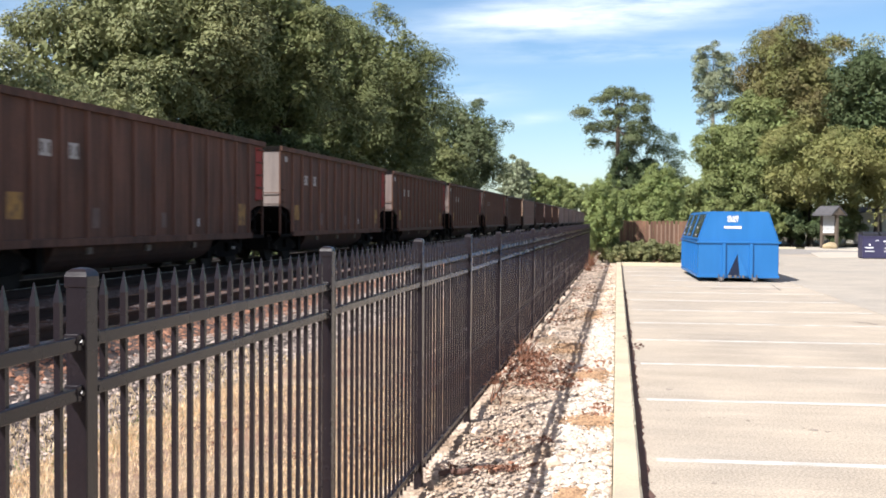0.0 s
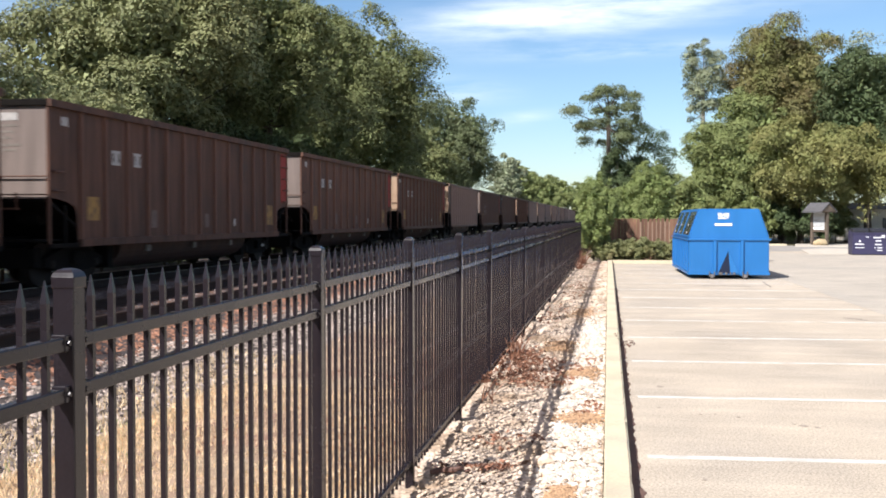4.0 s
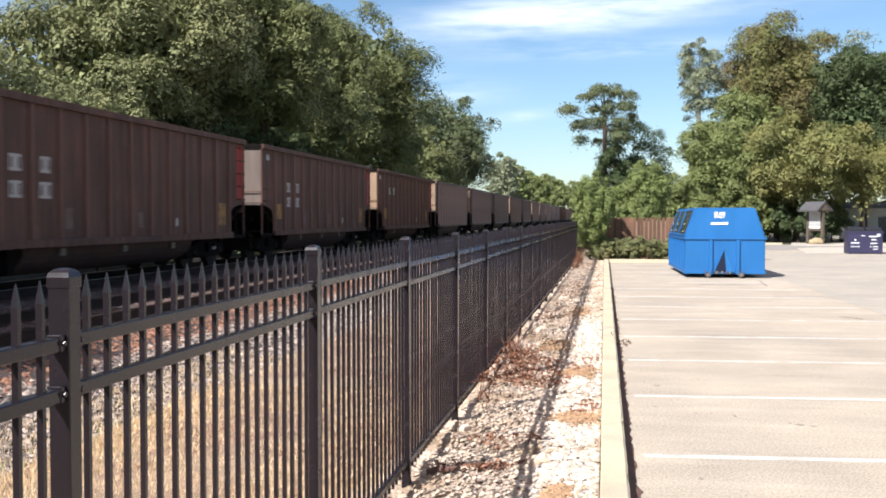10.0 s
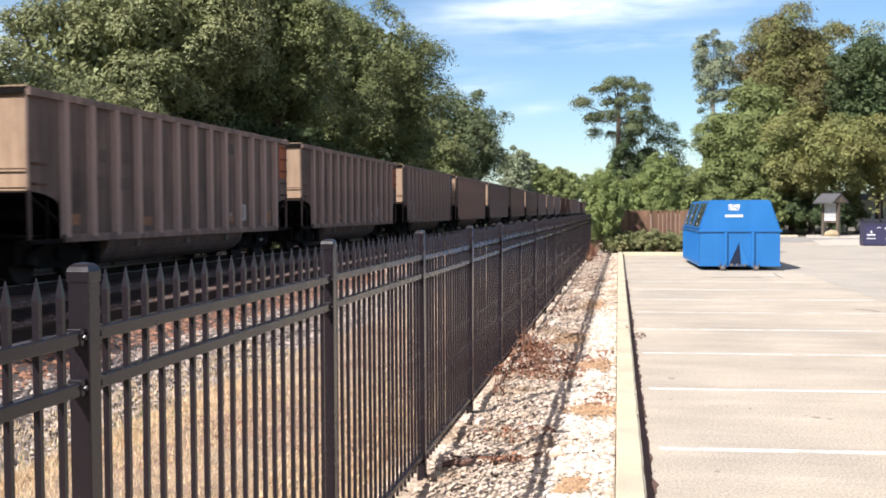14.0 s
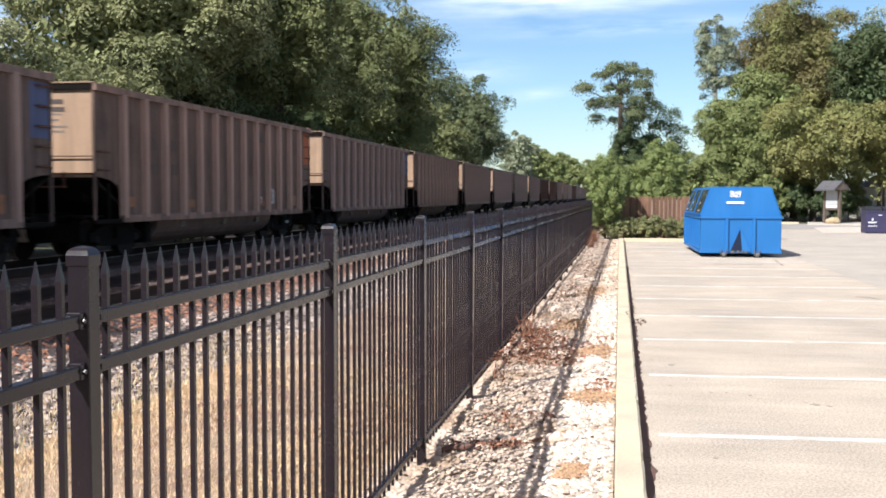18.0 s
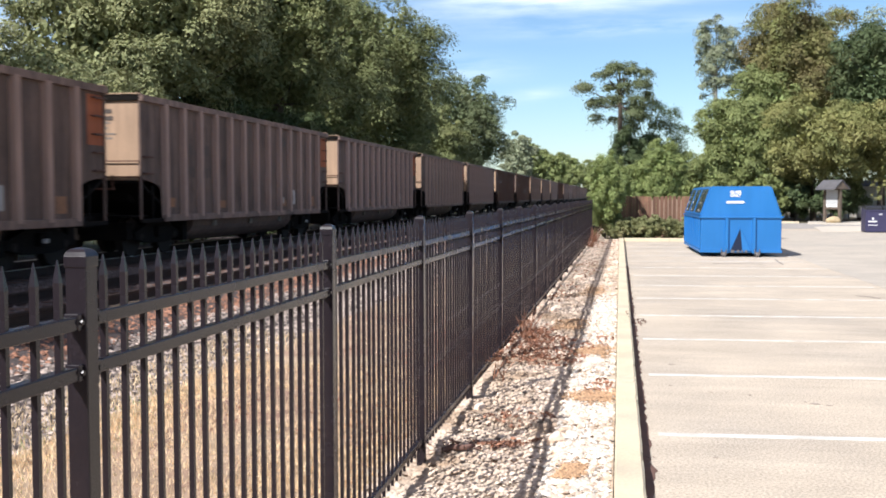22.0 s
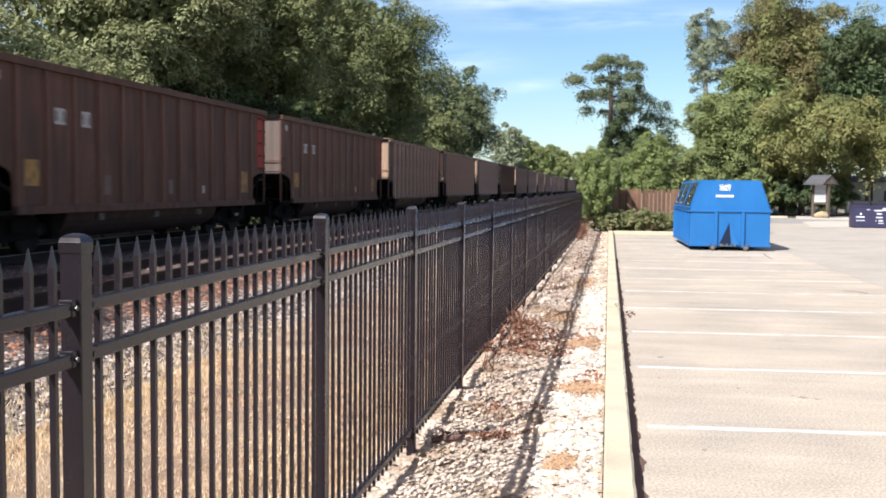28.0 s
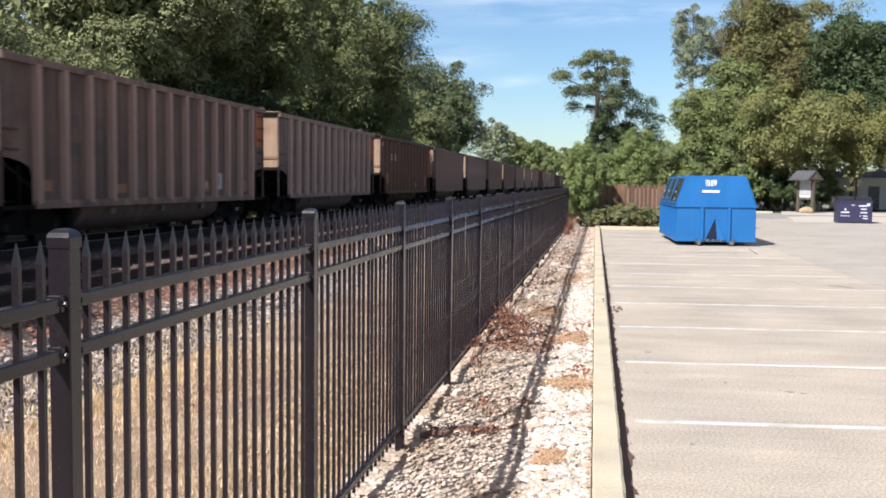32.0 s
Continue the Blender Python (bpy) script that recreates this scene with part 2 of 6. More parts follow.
M = {
    "soil": mat("soil", (0.11, 0.085, 0.055), 0.95, var=0.35, scale=0.6, fine=9, bump=0.6, tint=(0.09, 0.11, 0.04), tintcover=0.45, tintscale=0.08, dist=0.03),
    "lot": mat("lot_concrete", (0.52, 0.44, 0.345), 0.9, var=0.10, scale=0.9, fine=46, bump=0.15, tint=(0.435, 0.375, 0.305), tintcover=0.45, tintscale=0.32, dist=0.004, grain=0.44, band=0.16),
    "aisle": mat("aisle_concrete", (0.465, 0.41, 0.34), 0.9, var=0.12, scale=0.7, fine=46, bump=0.15, tint=(0.40, 0.36, 0.31), tintcover=0.4, tintscale=0.2, dist=0.004, grain=0.38, band=0.14),
    "stain": mat("oil_stain", (0.34, 0.285, 0.235), 0.85, var=0.3, scale=5, fine=60),
    "crack": mat("crack_filler", (0.19, 0.165, 0.145), 0.8, var=0.3, scale=4),
    "asphalt": mat("asphalt", (0.33, 0.305, 0.28), 0.92, var=0.16, scale=0.5, fine=50, bump=0.4, dist=0.004),
    "stripe": mat("stripe_paint", (0.66, 0.64, 0.60), 0.8, var=0.08, scale=1.1, fine=35, tint=(0.45, 0.39, 0.32), tintcover=0.42, tintscale=2.6, grain=0.12),
    "kerb": mat("kerb_concrete", (0.62, 0.53, 0.375), 0.9, var=0.15, scale=1.2, fine=45, bump=0.4, tint=(0.48, 0.42, 0.33), tintcover=0.35, tintscale=0.9, dist=0.005),
    "path": mat("pale_concrete", (0.50, 0.45, 0.38), 0.9, var=0.12, scale=0.8, fine=40),
    "padpale": mat("new_concrete", (0.56, 0.495, 0.415), 0.9, var=0.1, scale=0.8, fine=40, band=0.08),
    "dirt": mat("gravel_dirt", (0.52, 0.425, 0.325), 0.97, var=0.25, scale=3.0, fine=30, bump=0.7, tint=(0.30, 0.16, 0.085), tintcover=0.36, tintscale=0.9, dist=0.02),
    "limestone": mat("limestone_gravel", (0.69, 0.55, 0.43), 0.95, var=0.12, scale=6, fine=60, island=0.36, tint=(0.38, 0.26, 0.165), tintcover=0.42, tintscale=1.1),
    "whitestone": mat("white_limestone", (0.72, 0.65, 0.56), 0.95, var=0.12, scale=6, fine=60, island=0.35),
    "ballast": mat("ballast_stone", (0.365, 0.295, 0.252), 0.95, var=0.15, scale=6, fine=60, island=0.75, tint=(0.24, 0.15, 0.11), tintcover=0.3, tintscale=0.5),
    "rustballast": mat("rust_ballast", (0.29, 0.14, 0.085), 0.95, var=0.2, scale=5, fine=40, island=0.5),
    # stone colour lowered to carry the shade between the tracks
    "shadeballast": mat("shade_toned_ballast", (0.145, 0.118, 0.112), 0.95, var=0.2, scale=5, fine=40, island=0.6),
    "tandirt": mat("tan_fines", (0.45, 0.28, 0.16), 0.97, var=0.15, scale=4, fine=40, island=0.35),
    "duff": mat("dark_leaf_duff", (0.16, 0.09, 0.07), 0.95, var=0.2, scale=4, fine=40, bump=0, island=0.5, translucent=0.15),
    "rustiron": mat("rusted_iron", (0.11, 0.05, 0.032), 0.8, var=0.3, scale=6, fine=40),
    "bed": mat("ballast_bed", (0.068, 0.052, 0.048), 0.97, var=0.4, scale=6, fine=22, bump=0.9, tint=(0.105, 0.058, 0.044), tintcover=0.35, tintscale=0.6, dist=0.03),
    "tie": mat("tie_wood", (0.105, 0.054, 0.036), 0.92, var=0.35, scale=4, fine=45, bump=0.5, per_object=0.3),
    "rail": mat("rail_steel", (0.040, 0.025, 0.020), 0.8, metal=0.0, spec=0.2, var=0.3, scale=5, fine=50),
    "railhead": mat("rail_running_face", (0.62, 0.60, 0.58), 0.42, metal=1.0, var=0.1, scale=5, fine=60, bump=0.05),
    "straw": mat("dry_grass", (0.84, 0.665, 0.44), 0.9, var=0.15, scale=0.8, fine=12, bump=0, island=0.4, translucent=0.4),
    "thatch": mat("dry_thatch", (0.40, 0.295, 0.20), 0.95, var=0.28, scale=2.0, fine=25, bump=0.6, tint=(0.25, 0.145, 0.105), tintcover=0.48, tintscale=0.7, dist=0.02),
    "deadleaf": mat("dead_leaf", (0.36, 0.180, 0.112), 0.9, var=0.2, scale=2, fine=20, bump=0, island=0.45, translucent=0.2),
    "fence": mat("fence_black_steel", (0.0192, 0.0148, 0.0182), 0.25, metal=0.0, var=0.18, scale=5, fine=90, bump=0.02, spec=0.28, tint=(0.0245, 0.0158, 0.0162), tintcover=0.34, tintscale=3.0),
    "paint": mat("railcar_paint", (1.0, 1.0, 1.0), 0.72, var=0.30, scale=0.9, fine=22, bump=0.15, own=True, streak=0.40, tint=(0.062, 0.040, 0.034), tintcover=0.30, tintscale=0.8, spec=0.3, grain=0.14),
    "ribpaint": mat("railcar_rib_paint", (1.0, 1.0, 1.0), 0.72, var=0.14, scale=0.9, fine=22, bump=0.12, own=True, streak=0.22, spec=0.3),
    "endpaint": mat("railcar_end_paint", (1.0, 1.0, 1.0), 0.7, var=0.10, scale=0.9, fine=26, bump=0.1, own=True, streak=0.22, spec=0.3, tint=(0.26, 0.145, 0.095), tintcover=0.26, tintscale=0.8),
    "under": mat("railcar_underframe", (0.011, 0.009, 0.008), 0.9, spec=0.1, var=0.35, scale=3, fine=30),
    "tub": mat("railcar_tub", (1.0, 1.0, 1.0), 0.8, var=0.25, scale=1.2, fine=20, own=True, streak=0.3),
    "wheel": mat("wheel_steel", (0.025, 0.019, 0.016), 0.7, spec=0.15, metal=0.0, var=0.3, scale=8),
    "mark": mat("marking_white", (0.44, 0.41, 0.385), 0.75, var=0.2, scale=6, fine=40),
    "markdark": mat("marking_dark", (0.085, 0.066, 0.056), 0.8, var=0.2, scale=6),
    "orange": mat("reflector_orange", (0.26, 0.115, 0.052), 0.6, var=0.3, scale=9),
    "ochre": mat("faded_ochre_paint", (0.34, 0.19, 0.055), 0.75, var=0.3, scale=5, tint=(0.12, 0.07, 0.045), tintcover=0.42, tintscale=4.0),
    "lugpaint": mat("bracket_paint", (0.20, 0.17, 0.145), 0.8, var=0.3, scale=6, fine=30),
    "chalk": mat("chalky_panel", (0.150, 0.105, 0.090), 0.85, var=0.35, scale=7, fine=30),
    "spray": mat("spray_paint", (0.40, 0.42, 0.47), 0.6, var=0.15, scale=5),
    "coal": mat("coal", (0.02, 0.02, 0.02), 0.7, var=0.4, scale=3, fine=14, bump=0.9, dist=0.06),
    "blue": mat("blue_enamel", (0.016, 0.150, 0.415), 0.42, var=0.07, scale=1.1, fine=40, bump=0.06, streak=0.05, spec=0.5),
    "recess": mat("recess_shade", (0.003, 0.010, 0.036), 0.5, var=0.15, scale=4),
    "hatch": mat("dark_hatch", (0.018, 0.022, 0.03), 0.25, var=0.2, scale=4),
    "letter": mat("white_lettering", (0.80, 0.80, 0.80), 0.7, var=0.04, scale=6),
    "caster": mat("caster_steel", (0.17, 0.155, 0.15), 0.6, metal=0.4, var=0.3, scale=10),
    "board": mat("cedar_board", (0.190, 0.100, 0.063), 0.88, var=0.22, scale=2.0, fine=30, bump=0.4, per_object=0.28, streak=0.3),
    "batten": mat("lit_gap_tan", (0.33, 0.22, 0.155), 0.85, var=0.15, scale=2.0, fine=30, bump=0.3, streak=0.15),
    "kwood": mat("kiosk_timber", (0.13, 0.10, 0.075), 0.88, var=0.25, scale=3, fine=30, bump=0.4, streak=0.25),
    "shingle": mat("roof_shingle", (0.10, 0.096, 0.10), 0.9, var=0.25, scale=2, fine=20, bump=0.5),
    "paper": mat("notice_sheet", (0.50, 0.50, 0.49), 0.8, var=0.08, scale=3),
    "bright": mat("notice_white", (0.82, 0.82, 0.80), 0.7, var=0.04, scale=3),
    "purple": mat("purple_plastic", (0.036, 0.032, 0.080), 0.5, var=0.12, scale=2),
    "lid": mat("black_lid", (0.02, 0.02, 0.024), 0.45, var=0.2, scale=3),
    "boulder": mat("tan_boulder", (0.48, 0.37, 0.22), 0.9, var=0.2, scale=3, fine=20, bump=0.6, dist=0.03),
    "whitewall": mat("white_siding", (0.66, 0.61, 0.53), 0.8, var=0.06, scale=1.0, streak=0.08),
    "bark": mat("bark", (0.085, 0.066, 0.05), 0.95, var=0.35, scale=3, fine=18, bump=0.9, dist=0.03),
    "palebark": mat("pale_bark", (0.32, 0.29, 0.25), 0.9, var=0.3, scale=3, fine=18, bump=0.6, dist=0.02),
    "leaf_oak": mat("oak_leaf", (0.255, 0.268, 0.125), 0.6, var=0.24, scale=0.7, fine=3, bump=0, island=0.15, hue=0.012, translucent=0.15, spec=0.22, tint=(0.278, 0.272, 0.122), tintcover=0.4, tintscale=0.22),
    "leaf_dark": mat("maple_leaf", (0.190, 0.212, 0.090), 0.6, var=0.24, scale=0.7, fine=3, bump=0, island=0.15, hue=0.012, translucent=0.15, spec=0.22, tint=(0.234, 0.240, 0.100), tintcover=0.4, tintscale=0.25),
    # deep green of the dark maples; also carries shade in undergrowth leaves
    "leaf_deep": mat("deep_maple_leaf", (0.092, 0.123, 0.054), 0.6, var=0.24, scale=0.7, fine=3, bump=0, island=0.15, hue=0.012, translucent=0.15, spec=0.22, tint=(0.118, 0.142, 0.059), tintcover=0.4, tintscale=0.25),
    "leaf_sage": mat("sage_leaf", (0.153, 0.181, 0.089), 0.65, var=0.24, scale=0.7, fine=3, bump=0, island=0.15, hue=0.012, translucent=0.15, spec=0.22, tint=(0.211, 0.211, 0.126), tintcover=0.35, tintscale=0.25),
    "leaf_olive": mat("willow_leaf", (0.306, 0.333, 0.210), 0.65, var=0.24, scale=0.7, fine=3, bump=0, island=0.15, hue=0.012, translucent=0.15, spec=0.22),
    "leaf_lime": mat("ash_leaf", (0.238, 0.272, 0.104), 0.6, var=0.24, scale=0.7, fine=3, bump=0, island=0.15, hue=0.012, translucent=0.15, spec=0.22),
    "leaf_gold": mat("turning_leaf", (0.219, 0.233, 0.080), 0.6, var=0.22, scale=0.4, fine=3, bump=0, island=0.15, hue=0.012, translucent=0.15, spec=0.22, tint=(0.228, 0.188, 0.090), tintcover=0.5, tintscale=0.25),
    "leaf_amber": mat("yellowing_leaf", (0.264, 0.248, 0.092), 0.6, var=0.22, scale=0.4, fine=3, bump=0, island=0.15, hue=0.012, translucent=0.15, spec=0.22, tint=(0.223, 0.238, 0.087), tintcover=0.5, tintscale=0.25),
    "leaf_bush": mat("bush_leaf", (0.255, 0.305, 0.112), 0.6, var=0.25, scale=1.5, fine=6, bump=0, island=0.15, hue=0.012, translucent=0.15, spec=0.22),
    "leaf_juniper": mat("juniper_needle", (0.27, 0.28, 0.125), 0.75, var=0.25, scale=1.5, fine=6, bump=0, island=0.15, hue=0.012, translucent=0.3, tint=(0.34, 0.26, 0.14), tintcover=0.35, tintscale=0.9),
}


# ---- mesh helpers ----
def box(bm, x0, x1, y0, y1, z0, z1, bev=0.0):
    vs = [bm.verts.new((x, y, z)) for z in (z0, z1) for x, y in ((x0, y0), (x1, y0), (x1, y1), (x0, y1))]
    fs = [bm.faces.new([vs[k] for k in q]) for q in ((3, 2, 1, 0), (4, 5, 6, 7), (0, 1, 5, 4), (1, 2, 6, 5), (2, 3, 7, 6), (3, 0, 4, 7))]
    if bev:
        es = list({e for f in fs for e in f.edges})
        bmesh.ops.bevel(bm, geom=es, offset=bev, segments=2, profile=0.5, affect="EDGES")
    return bm


def prism(bm, pts, axis, a, b):
    """A polygon of (p, q) pushed from a to b along axis: x takes (y, z), y takes (x, z), z takes (x, y)."""
    def at(p, q, w):
        return {"x": (w, p, q), "y": (p, w, q), "z": (p, q, w)}[axis]
    lo, hi = [bm.verts.new(at(p, q, a)) for p, q in pts], [bm.verts.new(at(p, q, b)) for p, q in pts]
    n = len(pts)
    bm.faces.new(lo), bm.faces.new(hi[::-1])
    for k in range(n):
        bm.faces.new((lo[k], hi[k], hi[(k + 1) % n], lo[(k + 1) % n]))
    bmesh.ops.recalc_face_normals(bm, faces=bm.faces[:])
    return bm


def tube(bm, a, b, r0, r1, n=8):
    a, b = Vector(a), Vector(b)
    q = (b - a).to_track_quat("Z", "Y")
    ring = []
    for c, r in ((a, r0), (b, r1)):
        ring.append([bm.verts.new(c + q @ Vector((r * math.cos(2 * math.pi * k / n), r * math.sin(2 * math.pi * k / n), 0))) for k in range(n)])
    for k in range(n):
        bm.faces.new((ring[0][k], ring[0][(k + 1) % n], ring[1][(k + 1) % n], ring[1][k]))
    bm.faces.new(ring[0][::-1]), bm.faces.new(ring[1])
    return bm


def B():
    return bmesh.new()


def mesh_of(bm, name, material):
    me = bpy.data.meshes.new(name)
    bm.to_mesh(me)
    bm.free()
    me.materials.append(material)
    return me


def part(name, bm, material, parent=None, label="", color=None, smooth=False):
    me = bm if isinstance(bm, bpy.types.Mesh) else mesh_of(bm, name, material)
    if smooth:
        me.shade_smooth()
    ob = new(name, me)
    if parent:
        ob.parent = parent
    if label:
        ob["label"] = label
    if color:
        ob.color = color
    return ob


def raw(name, verts, faces, material):
    """A mesh from arrays: verts (n, 3), faces (m, k)."""
    me = bpy.data.meshes.new(name)
    n, (m, k) = len(verts), faces.shape
    me.vertices.add(n)
    me.vertices.foreach_set("co", np.ascontiguousarray(verts, dtype=np.float32).ravel())
    me.loops.add(m * k)
    me.loops.foreach_set("vertex_index", np.ascontiguousarray(faces, dtype=np.int32).ravel())
    me.polygons.add(m)
    me.polygons.foreach_set("loop_start", np.arange(0, m * k, k, dtype=np.int32))
    me.polygons.foreach_set("loop_total", np.full(m, k, dtype=np.int32))
    me.update(calc_edges=True)
    me.materials.append(material)
    return me


def thing(name, label, category, group="", at=None):
    ob = tagged(new(name), label, category, group)
    if at is not None:
        ob.matrix_basis = at
    return ob


# ---- ground, lot and tracks ----
FENCE_X, FENCE_B = -1.522, 0.0056          # the fence closes in on the kerb a little


def fence_x(y):
    return FENCE_X + FENCE_B * y


TRACK_B = 0.0046


def strip_z(x, y):
    """Height of the loose gravel strip, humped and hollowed by feet and rain."""
    s = (x - fence_x(y) + 0.35) / (-0.03 - fence_x(y) + 0.35)
    return -0.015 + 0.085 * s + 0.045 * noise.noise((x * 2.2, y * 2.2, 1.7)) + 0.03 * noise.noise((x * 6.5, y * 6.5, 0.3))


def ground():
    prof = [(-2500, 0.3), (-300, 0.2), (-60, 0.0), (-20, 0.05), (-18.2, 0.05), (-15.2, 0.40), (-6.9, 0.40), (-5.0, 0.0), (-3.2, -0.12), (-1.5, -0.14),
            (-0.6, -0.14), (0.0, -0.12), (0.02, -0.12), (60, -0.06), (300, -0.1), (2500, 0.1)]
    ys = [-400, -60, -20, 0, 20, 46, 80, 120, 200, 400, 900, 2800]
    bm = B()
    grid = [[bm.verts.new((x + (TRACK_B * y if -20 <= x <= -4 else 0), y, z)) for x, z in prof] for y in ys]
    for a, b in zip(grid, grid[1:]):
        for k in range(len(prof) - 1):
            bm.faces.new((a[k], a[k + 1], b[k + 1], b[k]))
    tagged(part("ground", bm, M["soil"]), "brown soil with weeds beyond the lot", "ground", kind="structure")
    # loose limestone strip between fence and kerb
    rng = np.random.default_rng(3)
    xs, yy = np.linspace(0, 1, 15), np.concatenate([np.linspace(-8, 20, 150), np.linspace(20.5, 62, 80)])
    bm = B()
    rows = []
    for y in yy:
        r = []
        for s in xs:
            x = (fence_x(y) - 0.35) * (1 - s) + (-0.03) * s
            z = strip_z(x, y)
            r.append(bm.verts.new((x, y, z)))
        rows.append(r)
    for a, b in zip(rows, rows[1:]):
        for k in range(len(xs) - 1):
            bm.faces.new((a[k], a[k + 1], b[k + 1], b[k]))
    tagged(part("gravel_strip_bed", bm, M["dirt"], smooth=True), "tan dirt bed with rusty patches beneath loose gravel", "ground", kind="structure")


def thatch():
    bm = B()
    rows = []
    for y in np.concatenate([np.linspace(-8, 25, 70), np.linspace(26, 75, 40)]):
        r = []
        for s in np.linspace(0, 1, 11):
            x = (-4.5 + TRACK_B * y + 0.3 * noise.noise((0, y * 0.6, 0))) * (1 - s) + (fence_x(y) - 0.33) * s
            r.append(bm.verts.new((x, y, 0.035 + 0.03 * noise.noise((x * 1.5, y * 1.5, 4.0)) - 0.05 * s * s)))
        rows.append(r)
    for a, c in zip(rows, rows[1:]):
        for k in range(10):
            bm.faces.new((a[k], a[k + 1], c[k + 1], c[k]))
    tagged(part("grass_verge", bm, M["thatch"], smooth=True), "flattened straw-coloured dry grass verge", "ground", kind="structure")


def track_bed():
    bm = B()
    rows = []
    for y in (-120, -20, 0, 20, 40, 60, 90, 140, 240, 520):
        rows.append([bm.verts.new((x + TRACK_B * y, y, z + 0.012)) for x, z in ((-19.5, 0.06), (-18.2, 0.06), (-15.2, 0.41), (-11, 0.41), (-6.9, 0.405), (-5.0, 0.005), (-3.6, -0.045))])
    for a, c in zip(rows, rows[1:]):
        for k in range(6):
            bm.faces.new((a[k], a[k + 1], c[k + 1], c[k]))
    tagged(part("track_bed", bm, M["bed"]), "dark rust-stained ballast bed under the tracks", "ballast", kind="structure")


def stones(name, n, area, size, material, label, seed):
    """Angular half-buried stones, scattered on a strip: area(u, v) gives the place."""
    rng = np.random.default_rng(seed)
    base = np.array([(1, 0, 0), (0.3, 0.95, 0), (-0.8, 0.6, 0), (-0.8, -0.6, 0), (0.3, -0.95, 0), (0.15, 0.1, 0.75)])
    tri = np.array([(0, 1, 5), (1, 2, 5), (2, 3, 5), (3, 4, 5), (4, 0, 5)])
    P = area(rng.random(n), rng.random(n))
    s = size * (0.55 + 0.9 * rng.random(n) ** 2)
    a = rng.random(n) * 2 * np.pi
    v = base[None] * (1 + 0.5 * (rng.random((n, 6, 3)) - 0.5)) * s[:, None, None] * 0.5
    v[:, :, 0] *= (0.8 + 0.6 * rng.random(n))[:, None]
    tilt = (rng.random(n) - 0.5) * 1.2
    y1, z1 = v[:, :, 1] * np.cos(tilt)[:, None] - v[:, :, 2] * np.sin(tilt)[:, None], v[:, :, 1] * np.sin(tilt)[:, None] + v[:, :, 2] * np.cos(tilt)[:, None]
    x2 = v[:, :, 0] * np.cos(a)[:, None] - y1 * np.sin(a)[:, None]
    y2 = v[:, :, 0] * np.sin(a)[:, None] + y1 * np.cos(a)[:, None]
    w = np.stack([x2, y2, z1], -1) + P[:, None, :]
    f = (tri[None] + 6 * np.arange(n)[:, None, None]).reshape(-1, 3)
    ob = new(name, raw(name, w.reshape(-1, 3), f, material))
    return tagged(ob, label, "gravel", kind="stuff")


